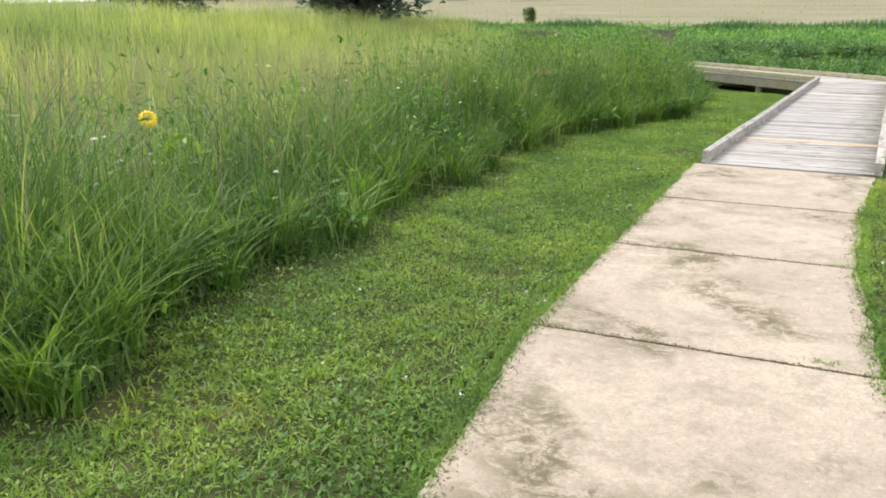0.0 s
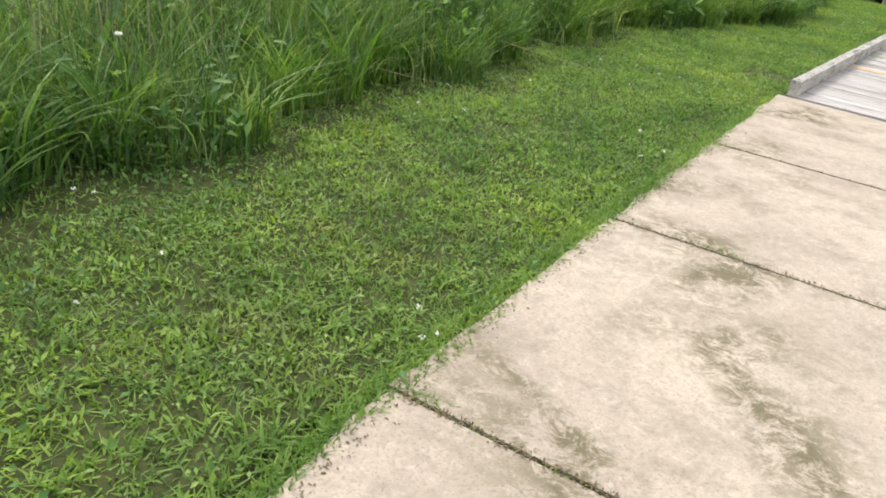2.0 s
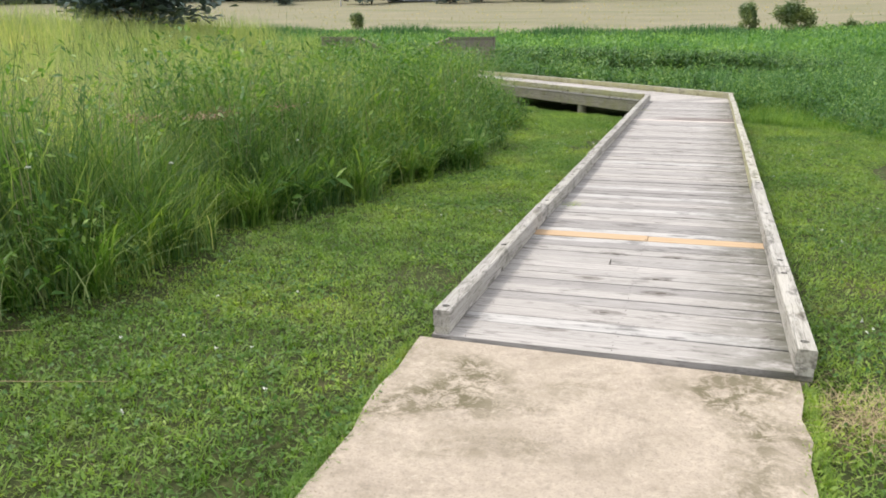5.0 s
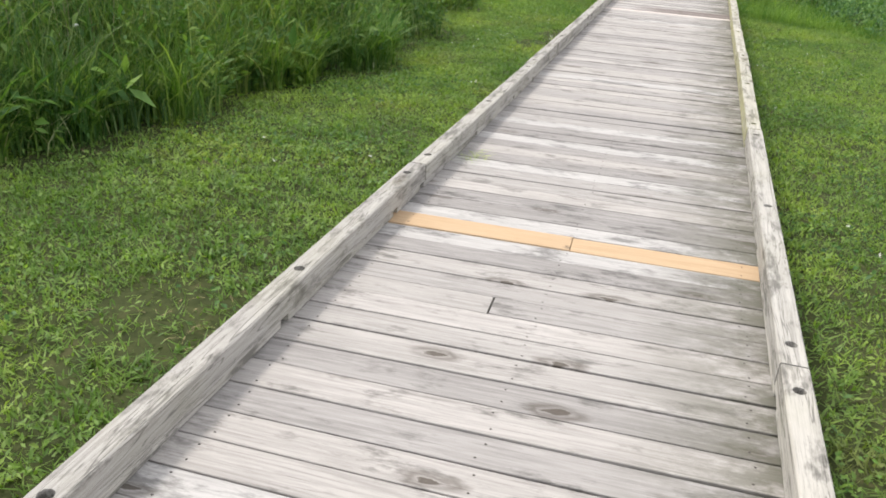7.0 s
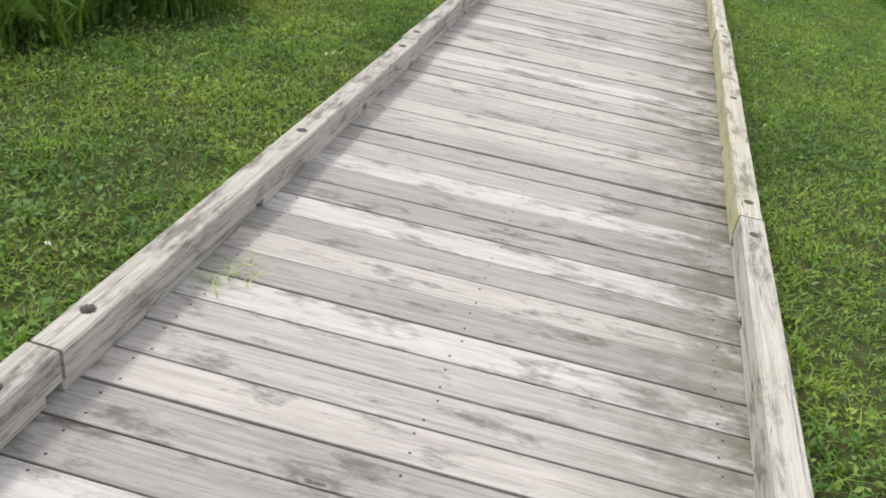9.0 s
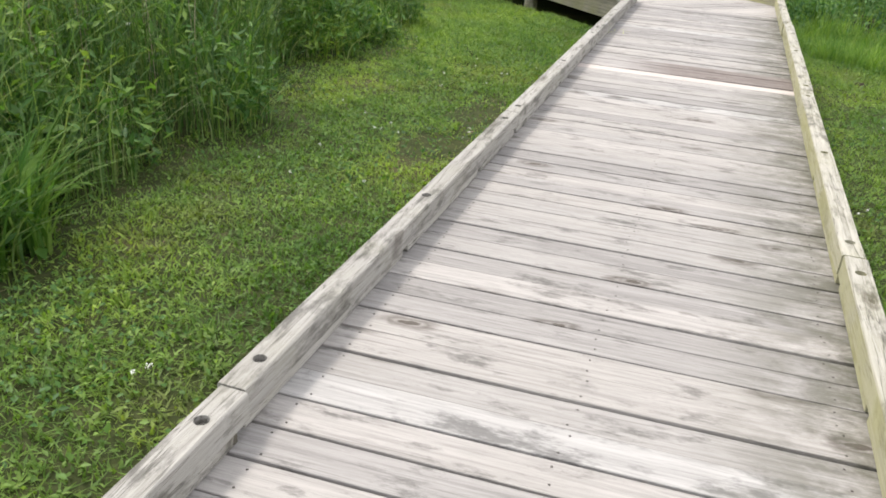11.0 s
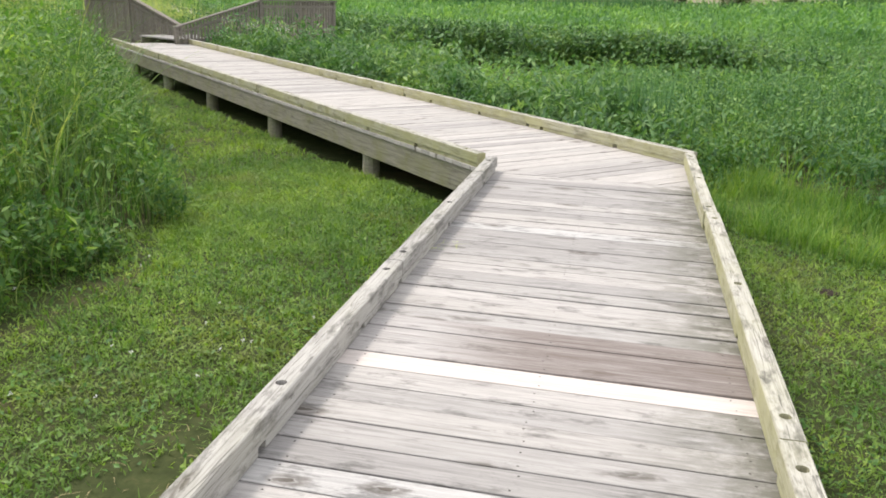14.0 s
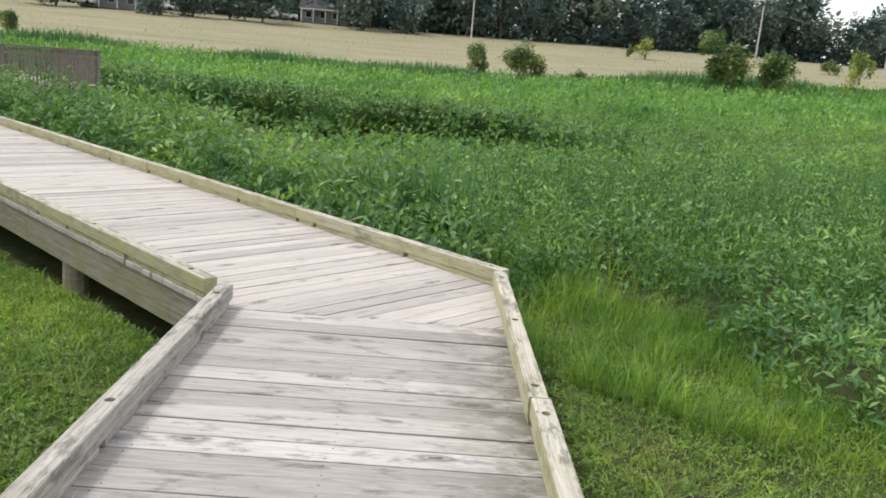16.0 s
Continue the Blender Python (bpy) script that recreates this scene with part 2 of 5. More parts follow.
M_FAR_GRASS = foliage("meadow_blade", (0.265, 0.365, 0.15), (0.355, 0.44, 0.205), (0.49, 0.51, 0.31), 0.7, 0.2, 0.42, 1.0)
M_WEED = foliage("weed_leaf", (0.05, 0.135, 0.034), (0.105, 0.225, 0.05), (0.24, 0.37, 0.095), 0.5, 0.8, 0.38, 2.5)
M_DARKWEED = foliage("dark_marsh_leaf", (0.052, 0.125, 0.052), (0.09, 0.195, 0.075), (0.21, 0.33, 0.14), 0.45, 0.7, 0.3, 2.0)
M_ROWWEED = foliage("row_weed_leaf", (0.06, 0.145, 0.058), (0.105, 0.22, 0.085), (0.22, 0.345, 0.15), 0.5, 0.6, 0.35, 1.6)
M_MEADOW_MARSH = foliage("open_marsh_leaf", (0.095, 0.210, 0.080), (0.145, 0.280, 0.105), (0.22, 0.365, 0.15), 0.6, 0.16, 0.4, 0.7)
M_MARSH = foliage("marsh_leaf", (0.050, 0.130, 0.050), (0.110, 0.235, 0.082), (0.26, 0.40, 0.165), 0.5, 0.45, 0.36, 1.6)
M_REED = foliage("reed_blade", (0.055, 0.14, 0.068), (0.085, 0.195, 0.09), (0.14, 0.26, 0.12), 0.55, 0.4, 0.35, 2.0)
M_FRINGE = foliage("fresh_marsh_grass", (0.085, 0.195, 0.038), (0.150, 0.285, 0.052), (0.27, 0.385, 0.095), 0.55, 1.2, 0.4, 4.5)
M_TAN = foliage("hay_blade", (0.34, 0.33, 0.21), (0.38, 0.355, 0.23), (0.42, 0.39, 0.26), 0.95, 0.05, 0.5, 0.3)
# leaf colour lightened and blued: the distance haze is painted in here
M_TREE_HAZED = foliage("hazed_tree_leaf", (0.115, 0.17, 0.18), (0.145, 0.205, 0.21), (0.17, 0.23, 0.23), 0.95, 0.05, 0.06, 0.3)
M_BUSH = foliage("bush_leaf", (0.125, 0.18, 0.10), (0.175, 0.24, 0.13), (0.27, 0.33, 0.19), 0.6, 0.3, 0.3, 1.0)
M_PALEBUSH = foliage("pale_bush_leaf", (0.20, 0.26, 0.09), (0.26, 0.31, 0.12), (0.34, 0.38, 0.17), 0.6, 0.3, 0.3, 1.0)
M_YELLOW = plain("yellow_petal", (0.85, 0.62, 0.02), 0.6, 0, 0.1)
M_PETAL = plain("white_petal", (0.8, 0.8, 0.74), 0.6, 0, 0.08)
M_PINK = plain("dusky_pink_bloom", (0.42, 0.26, 0.2), 0.8, 0, 0.2)
M_SEED = plain("seed_head", (0.34, 0.29, 0.19), 0.9, 0, 0.3, 30)


def soil():
    """Ground under the plants: green thatch, marsh green and the hay field by the place's own zones."""
    n = Nodes("ground_cover", 0.95, 0.1)
    v = n.coords(kind="Object")
    sep = n.node("SeparateXYZ")
    n.link(v, sep.inputs[0])
    fine = n.noise(v, 9.0, 6, 0.75)
    near = n.ramp(fine, (0.3, (0.034, 0.043, 0.017)), (0.55, (0.06, 0.072, 0.027)), (0.75, (0.11, 0.098, 0.05)))
    near = n.mix(n.ramp(n.noise(v, 0.8, 4), (0.58, g3(0.0)), (0.72, g3(0.6))), near, (0.15, 0.115, 0.065))
    far = n.ramp(n.noise(v, 0.35, 6, 0.7), (0.3, (0.06, 0.14, 0.028)), (0.7, (0.12, 0.24, 0.045)))
    hay = n.ramp(n.noise(n.coords((0.06, 0.2, 1)), 1.1, 7, 0.75), (0.30, (0.165, 0.185, 0.095)), (0.48, (0.235, 0.22, 0.145)), (0.68, (0.285, 0.258, 0.18)))

    def above(lo, hi):
        m = n.node("MapRange")
        m.inputs["From Min"].default_value, m.inputs["From Max"].default_value = lo, hi
        wob = n.node("Math")
        wob.operation = "MULTIPLY_ADD"
        wob.inputs[1].default_value = 5.0
        n.link(n.noise(v, 0.08, 3), wob.inputs[0])
        n.link(sep.outputs[1], wob.inputs[2])
        n.link(wob.outputs[0], m.inputs["Value"])
        return m.outputs[0]

    col = n.mix(above(44, 60), near, far)
    col = n.mix(above(80, 84), col, hay)
    n.bump(fine, 0.6, 0.03)
    return n.color(col)


M_SOIL = soil()

# ---- mesh helpers ----


def grid_mesh(name, verts, faces):
    me = bpy.data.meshes.new(name)
    me.from_pydata(verts, [], faces)
    me.update()
    return me


def fast_mesh(name, verts, tris, material):
    """A triangle mesh from number arrays."""
    me = bpy.data.meshes.new(name)
    verts = np.ascontiguousarray(verts, dtype=np.float32)
    tris = np.ascontiguousarray(tris, dtype=np.int32)
    me.vertices.add(len(verts))
    me.vertices.foreach_set("co", verts.ravel())
    me.loops.add(tris.size)
    me.loops.foreach_set("vertex_index", tris.ravel())
    me.polygons.add(len(tris))
    me.polygons.foreach_set("loop_start", np.arange(0, tris.size, 3, dtype=np.int32))
    me.materials.append(material)
    me.update(calc_edges=True)
    return me


def part(name, bm, material, parent=None, label=""):
    """One bmesh as one mesh object, under a thing or a part."""
    me = bpy.data.meshes.new(name)
    bm.to_mesh(me)
    bm.free()
    for m in material if isinstance(material, (list, tuple)) else (material,):
        me.materials.append(m)
    ob = new(name, me)
    if parent is not None:
        ob.parent = parent
    if label:
        ob["label"] = label
    return ob


def piece(name, me, parent, m):
    """An object of its own on a shared mesh."""
    ob = new(name, me)
    ob.parent = parent
    ob.matrix_basis = m
    return ob


def box(bm, x0, x1, y0, y1, z0, z1, bevel=0.0):
    r = bmesh.ops.create_cube(bm, size=1.0)
    for v in r["verts"]:
        v.co = Vector((x0 + (v.co.x + 0.5) * (x1 - x0), y0 + (v.co.y + 0.5) * (y1 - y0), z0 + (v.co.z + 0.5) * (z1 - z0)))
    if bevel:
        edges = {e for v in r["verts"] for e in v.link_edges}
        bmesh.ops.bevel(bm, geom=list(edges), offset=bevel, segments=1, affect="EDGES")


def tube(bm, a, b, r0, r1, n=8):
    a, b = Vector(a), Vector(b)
    q = (b - a).to_track_quat("Z", "Y").to_matrix()
    rings = []
    for p, r in ((a, r0), (b, r1)):
        rings.append([bm.verts.new(p + q @ Vector((math.cos(i * math.tau / n) * r, math.sin(i * math.tau / n) * r, 0))) for i in range(n)])
    for i in range(n):
        bm.faces.new((rings[0][i], rings[0][(i + 1) % n], rings[1][(i + 1) % n], rings[1][i]))
    bm.faces.new(rings[1])
    bm.faces.new(rings[0][::-1])


# ---- the lie of the land ----


def lerp(v, xs, ys):
    return np.interp(v, xs, ys)


def land(x, y):
    """Height of the ground."""
    x, y = np.asarray(x, float), np.asarray(y, float)
    z = lerp(y, [-40, -14, -6, -1.5, 0, 3, 14, 17, 30, 45, 80, 175, 700], [0.6, 0.12, 0.02, -0.045, -0.07, -0.15, -0.46, -0.56, -0.6, -0.4, 0.55, 8.2, 12])
    z = z + 0.042 * np.clip(x - 2, 0, 60) * lerp(y, [34, 74, 110, 175], [0, 1, 0.8, 0.25])
    rise = np.clip((-x - 12) / 15, 0, 1)
    z = z + 2.0 * rise * rise * (3 - 2 * rise) * lerp(y, [-20, 5, 34, 46], [0.6, 1, 1, 0])
    z = z + 0.018 * np.sin(x * 1.7 + 0.6 * y) * np.sin(y * 1.3 - 0.4 * x) * (np.abs(x - 0.8) > 1.2)
    return z


PRAIRIE_Y = [-40, -14, -7.3, -4.7, -2.5, 0, 1.2, 3.3, 5, 7, 8.4, 10.3, 11.3, 12.5, 13.4, 14.0, 15, 17, 22, 30]
PRAIRIE_X = [0.5, -0.9, -1.2, -1.7, -1.95, -2.3, -2.45, -2.2, -1.9, -1.75, -1.95, -2.4, -2.5, -2.45, -2.4, -2.9, -3.7, -5.0, -8.6, -16.3]
MARSH_Y = [-40, -5, 5, 11, 12, 13.0, 13.7, 14.35, 15.0, 16.1, 17.1, 17.3]
MARSH_X = [9, 6.5, 5.2, 4.6, 4.4, 4.2, 4.0, 3.85, 3.65, 3.75, 3.0, 2.8]
PATH_Y = [-16, -14, -11, -9, -7.26, -5.7, -4, -2.1, 0]
PATH_L = [4.3, 3.2, 1.75, 1.0, 0.54, 0.27, 0.14, 0.0, -0.12]
PATH_R = [6.9, 5.6, 3.8, 2.8, 2.1, 1.82, 1.64, 1.59, 1.66]
S_LEFT, S_RIGHT = 14.5, 17.18        # x + y of the second deck's edges (outer left kerb, inner right kerb)


def prairie_edge(y):
    return lerp(y, PRAIRIE_Y, PRAIRIE_X) + 0.16 * np.sin(np.asarray(y) * 2.3) + 0.10 * np.sin(np.asarray(y) * 5.1 + 1)


def marsh_edge(y):
    return lerp(y, MARSH_Y, MARSH_X) + 0.10 * np.sin(np.asarray(y) * 3.1)


def open_ground(x, y):
    """Where no path and no deck lies."""
    on_path = (y < 0.02) & (x > lerp(y, PATH_Y, PATH_L) - 0.0) & (x < lerp(y, PATH_Y, PATH_R) + 0.0)
    on_deck = (y > -0.02) & (x > -0.11) & (x < 1.76) & (x + y < S_RIGHT + 0.2)
    on_second = (x + y > S_LEFT + 0.02) & (x + y < S_RIGHT + 0.16) & (y > 14.4) & (x < 1.8)
    return ~(on_path | on_deck | on_second)


ys = np.concatenate([np.linspace(-60, -16, 12), np.linspace(-15, 22, 112), np.linspace(23, 90, 60), np.linspace(95, 200, 22), np.linspace(240, 900, 8)])
xs = np.concatenate([np.linspace(-700, -60, 14), np.linspace(-52, -9, 24), np.linspace(-8, 8, 52), np.linspace(9, 52, 24), np.linspace(60, 700, 14)])
gx, gy = np.meshgrid(xs, ys)
gzv = land(gx, gy)
under = ~open_ground(gx, gy)
gzv = np.where(under & (gy > 0.1), gzv - 0.05, np.where(under, gzv - 0.10, gzv))
idx = np.arange(gx.size).reshape(gx.shape)
faces = np.stack([idx[:-1, :-1], idx[:-1, 1:], idx[1:, 1:], idx[1:, :-1]], -1).reshape(-1, 4)
me = grid_mesh("ground", np.stack([gx, gy, gzv], -1).reshape(-1, 3).tolist(), faces.tolist())
me.materials.append(M_SOIL)
ground = tagged(new("ground", me), "grassy ground running from lawn through marsh to a hay field", "ground", kind="structure")

# ---- decks ----
BW, BT = 0.1366, 0.038


def clip(poly, f):
    """The part of a flat polygon where f(p) >= 0, f linear."""
    out = []
    for i, p in enumerate(poly):
        q = poly[(i + 1) % len(poly)]
        a, b = f(p), f(q)
        if a >= 0:
            out.append(p)
        if a * b < 0:
            s = a / (a - b)
            out.append((p[0] + (q[0] - p[0]) * s, p[1] + (q[1] - p[1]) * s))
    return out


def slab_mesh(name, poly, z0, z1, mats, nails=(), chamfer=0.0):
    """A flat polygon as a plank with thickness, a small top chamfer and nail heads."""
    bm = bmesh.new()
    if chamfer:
        c = Vector((sum(p[0] for p in poly) / len(poly), sum(p[1] for p in poly) / len(poly)))
        w = max(0.02, min(max(abs(p[1] - c.y) for p in poly), max(abs(p[0] - c.x) for p in poly)))
        k = 1 - chamfer / w
        inner = [(c.x + (p[0] - c.x) * (1 - chamfer / max(w, abs(p[0] - c.x))), c.y + (p[1] - c.y) * k) for p in poly]
        loops = [[bm.verts.new((*p, z0)) for p in poly], [bm.verts.new((*p, z1 - chamfer)) for p in poly], [bm.verts.new((*p, z1)) for p in inner]]
    else:
        loops = [[bm.verts.new((*p, z0)) for p in poly], [bm.verts.new((*p, z1)) for p in poly]]
    n = len(poly)
    for a, b in zip(loops, loops[1:]):
        for i in range(n):
            bm.faces.new((a[i], a[(i + 1) % n], b[(i + 1) % n], b[i]))
    bm.faces.new(loops[-1])
    bm.faces.new(loops[0][::-1])
    for x, y in nails:
        f = bm.faces.new([bm.verts.new((x + 0.0045 * math.cos(i * math.tau / 5), y + 0.0045 * math.sin(i * math.tau / 5), z1 + 0.0006)) for i in range(5)])
        f.material_index = 1
    me = bpy.data.meshes.new(name)
    bm.to_mesh(me)
    bm.free()
    for m in mats:
        me.materials.append(m)
    return me


rng = random.Random(7)
boardwalk = tagged(new("boardwalk"), "weathered grey timber boardwalk with low kerb rails", "boardwalk", kind="structure")
boardwalk_far = tagged(new("boardwalk_branch"), "second stretch of grey boardwalk raised on posts", "boardwalk", kind="structure")

X0, X1, W = -0.09, 1.74, 1.65
NAILS = [(x + dx, y) for x in (0.08, 0.83, 1.58) for y in (-0.04, 0.04) for dx in (0.0,)]


def board_mesh(mat, x0=X0, x1=X1, seed=0):
    r = random.Random(seed)
    a, b, c, d = (BW / 2 - r.choice((0.0, 0.0005, 0.001, 0.002)) for _ in range(4))
    poly = [(x0, -a), (x1, -b), (x1, c), (x0, d)]
    nails = [(x + r.uniform(-0.012, 0.012), y + r.uniform(-0.008, 0.008)) for x, y in NAILS if x0 < x < x1]
    return slab_mesh("board", poly, -BT, 0.0, (mat, M_NAIL), nails, 0.002)


plain_boards = [board_mesh(M_BOARD, X0, X1, s) for s in range(14)]
split_boards = {}


def lay(y0, y1, mat, x0=X0, x1=X1, label=""):
    y = (y0 + y1) / 2
    slope = float(np.interp(y, [0, 1, 5, 7, 9, 14.5], [0.02, 0.047, 0.05, 0.034, 0.006, 0.002]))
    key = (mat.name, x0, x1)
    if mat is M_BOARD and x0 == X0 and x1 == X1:
        me = rng.choice(plain_boards)
    else:
        if key not in split_boards:
            split_boards[key] = board_mesh(mat, x0, x1, len(split_boards) + 20)
        me = split_boards[key]
    ob = piece("board", me, boardwalk, pose(0, y - 0.83 * slope, rng.uniform(-0.004, 0.002), rng.uniform(-0.6, 0.6), rng.uniform(-0.12, 0.12), math.degrees(slope) + rng.uniform(-0.06, 0.06)) @ Matrix.Diagonal((1, (y1 - y0) / BW, 1, 1)))
    if label:
        ob["label"] = label


SEAM = 14.545
# where the joints lie on the deck's middle line, and how many boards lie before each
MARK_Y = [0, 0.697, 1.282, 1.561, 2.255, 2.415, 2.826, 3.232, 3.809, 4.379, 5.402, 5.829, 6.389, 6.951, 7.517, 8.056, 8.623, 9.321, 9.882, 10.62, 10.76, 11.47, 12.199, 12.479, 12.778, 12.916, 13.349, 13.783, 14.094, SEAM]
MARK_N = [0, 5, 9, 11, 16, 17, 20, 23, 27, 31, 38, 41, 45, 49, 53, 57, 61, 66, 70, 75, 76, 81, 86, 88, 90, 91, 94, 97, 99, 102]
WIDE_GAPS = {3: 0.007, 9: 0.013, 12: 0.006, 20: 0.009, 23: 0.007, 39: 0.008, 40: 0.009, 49: 0.008, 50: 0.006, 51: 0.007, 53: 0.005, 70: 0.007, 99: 0.004}
gap_rng = random.Random(41)
gaps = [WIDE_GAPS.get(i, gap_rng.choice((0.0025, 0.0035, 0.005, 0.006, 0.0075))) for i in range(103)]
joint_y = [float(np.interp(i, MARK_N, MARK_Y)) + (0 if i in MARK_N else gap_rng.uniform(-0.004, 0.004)) for i in range(103)]
BLEACHED = (2, 15, 17, 23, 27, 30, 41, 69, 90)
DARKER = (14, 18, 19, 24, 28, 29)
for i in range(102):
    y0, y1 = joint_y[i] + gaps[i] / 2, joint_y[i + 1] - gaps[i + 1] / 2
    if i == 16:
        lay(y0, y1, M_NEWBOARD, X0, 0.8395, "fresh yellow pine replacement board")
        lay(y0, y1, M_NEWBOARD, 0.8418, X1, "fresh yellow pine replacement board")
    elif i == 11:
        lay(y0, y1, M_BOARD, X0, 0.638)
        lay(y0, y1, M_BOARD, 0.646, X1)
    elif i == 75:
        lay(y0, y1, M_PALE, label="paler newer board")
    elif i in (76, 77, 78):
        lay(y0, y1, M_BROWN, label="grey board with a damp brown stain")
    elif i in BLEACHED:
        lay(y0, y1, M_BLEACHED)
    elif i in DARKER:
        lay(y0, y1, M_DARKGREY)
    else:
        lay(y0, y1, M_BOARD)

# second deck: u runs along it, v across it to its right
R2 = math.sqrt(0.5)


def uv_to_xy(u, v):
    return (-u * R2 + v * R2, u * R2 + v * R2)


FRAME2 = Matrix(((R2, -R2, 0, 0), (R2, R2, 0, 0), (0, 0, 1, 0), (0, 0, 0, 1)))   # local x = v, local y = u
V0, V1 = S_LEFT * R2, S_RIGHT * R2 + 0.09
U_END = 27.4
u = (SEAM - 1.9) * R2 - 1.6
far_boards = {}
while u < U_END:
    u += 0.1455
    poly = [(V0, u - BW / 2), (V1, u - BW / 2), (V1, u + BW / 2), (V0, u + BW / 2)]
    keep = clip(poly, lambda p: (p[0] + p[1]) * R2 - SEAM - 0.004)
    keep = clip(keep, lambda p: 1.74 - (p[0] - p[1]) * R2) if keep else keep
    if len(keep) < 3 or max(p[0] for p in keep) - min(p[0] for p in keep) < 0.05:
        continue
    whole = len(keep) == 4 and abs(keep[0][0] - V0) < 1e-6 and abs(keep[1][0] - V1) < 1e-6
    if whole:
        if "b" not in far_boards:
            c = (V0 + V1) / 2
            far_boards["b"] = [slab_mesh("board", [(V0 - c, -BW / 2), (V1 - c, -BW / 2), (V1 - c, BW / 2), (V0 - c, BW / 2)], -BT, 0, (M_BOARD_DRY, M_NAIL), [(x, y) for x in (-0.8, 0, 0.8) for y in (-0.04, 0.04)], 0.004) for _ in range(3)]
        piece("board", rng.choice(far_boards["b"]), boardwalk_far, FRAME2 @ pose((V0 + V1) / 2, u, rng.uniform(-0.004, 0.002), rng.uniform(-0.6, 0.6), 0, rng.uniform(-0.1, 0.1)))
    else:
        me = slab_mesh("board", [(p[0], p[1] - u) for p in keep], -BT, 0, (M_BOARD_DRY, M_NAIL))
        piece("board", me, boardwalk_far, FRAME2 @ pose(0, u, rng.uniform(-0.003, 0.001)))

# ---- kerb rails: a timber on spacer blocks, bolted down through counterbored holes ----
KW, KZ0, KZ1 = 0.09, 0.042, 0.13


def kerb_timber(length, bolts, rnd, cut0=0.0, cut1=0.0):
    """Along local x from 0; local y is its width; counterbores at the bolts. cut: how much farther the left side reaches at an end."""
    bm = bmesh.new()
    h, ch, hr = KW / 2, 0.005, 0.022
    stops = [0.004]
    for b in bolts:
        stops += [b - 0.045, b + 0.045]
    stops += [length - 0.004]
    prof = [(-h, KZ0), (-h, KZ1 - ch), (-h + ch, KZ1), (h - ch, KZ1), (h, KZ1 - ch), (h, KZ0)]
    rings = []
    for j, x in enumerate(stops):
        dx = cut0 if j == 0 else cut1 if j == len(stops) - 1 else 0.0
        wob = 0.0015 * rnd.uniform(-1, 1)
        rings.append([bm.verts.new((x + dx * (y / h), y + wob, z)) for y, z in prof])
    for j, (a, b) in enumerate(zip(rings, rings[1:])):
        for k in range(6):
            if k == 2 and j % 2 == 1:
                continue
            bm.faces.new((a[k], b[k], b[(k + 1) % 6], a[(k + 1) % 6]))
    bm.faces.new(rings[0])
    bm.faces.new(rings[-1][::-1])
    for j, bx in enumerate(bolts):
        a, b = rings[1 + 2 * j], rings[2 + 2 * j]
        sq = [a[2], b[2], b[3], a[3]]
        top = [bm.verts.new((bx + hr * math.cos(t), hr * math.sin(t), KZ1)) for t in [math.tau * i / 8 - math.pi * 0.75 for i in range(8)]]
        low = [bm.verts.new((v.co.x, v.co.y, KZ1 - 0.03)) for v in top]
        for i in range(4):
            i0, i1, i2 = top[2 * i], top[2 * i + 1], top[(2 * i + 2) % 8]
            bm.faces.new((sq[i], sq[(i + 1) % 4], i2, i1, i0))
        for i in range(8):
            bm.faces.new((top[i], top[(i + 1) % 8], low[(i + 1) % 8], low[i]))
        bm.faces.new(low)
    bmesh.ops.recalc_face_normals(bm, faces=bm.faces[:])
    return bm


def bolt_mesh():
    bm = bmesh.new()
    tube(bm, (0, 0, KZ1 - 0.034), (0, 0, KZ1 - 0.027), 0.016, 0.016, 10)
    tube(bm, (0, 0, KZ1 - 0.028), (0, 0, KZ1 - 0.015), 0.0095, 0.009, 6)
    me = bpy.data.meshes.new("bolt")
    bm.to_mesh(me)
    bm.free()
    me.materials.append(M_SHADED_STEEL)
    return me


BOLT = bolt_mesh()


def kerb_run(m, joints, bolts, label, mossy_from=99.0):
    """Timbers end to end along local x of m, each with its bolts and spacer blocks."""
    for k, (a, b) in enumerate(zip(joints, joints[1:])):
        ins = [p - a for p in bolts if a + 0.06 < p < b - 0.06]
        tilt = rng.uniform(-0.25, 0.25)
        timber = tagged(part("kerb_timber", kerb_timber(b - a, ins, rng), M_KERB_MOSS if a >= mossy_from else M_KERB), label, "kerb rail", "kerb timbers along the boardwalk")
        timber.matrix_basis = m @ pose(a, rng.uniform(-0.004, 0.004), 0.0, 0, 0, tilt)
        for p in ins:
            piece("bolt", BOLT, timber, pose(p, 0, 0))
        x = 0.0
        while x < b - a - 0.1:
            e = min(b - a, x + rng.uniform(1.0, 1.35))
            bm = bmesh.new()
            box(bm, x + 0.001, e - 0.055, -KW / 2 + 0.006, KW / 2 - 0.006, 0.0005, KZ0 - 0.0005, 0.003)
            part("spacer_block", bm, M_KERB_MOSS if a >= mossy_from else M_KERB, timber)
            x = e


kerb_run(pose(-0.045, 0, 0, 0, 0, 90), [0, 2.72, 5.61, 8.60, 11.60, 14.62], [0.08, 1.37, 2.56, 2.88, 4.18, 5.46, 5.76, 7.14, 8.45, 8.74, 10.15, 11.45, 11.75, 12.90, 14.42], "weathered grey kerb timber bolted along the boardwalk edge")
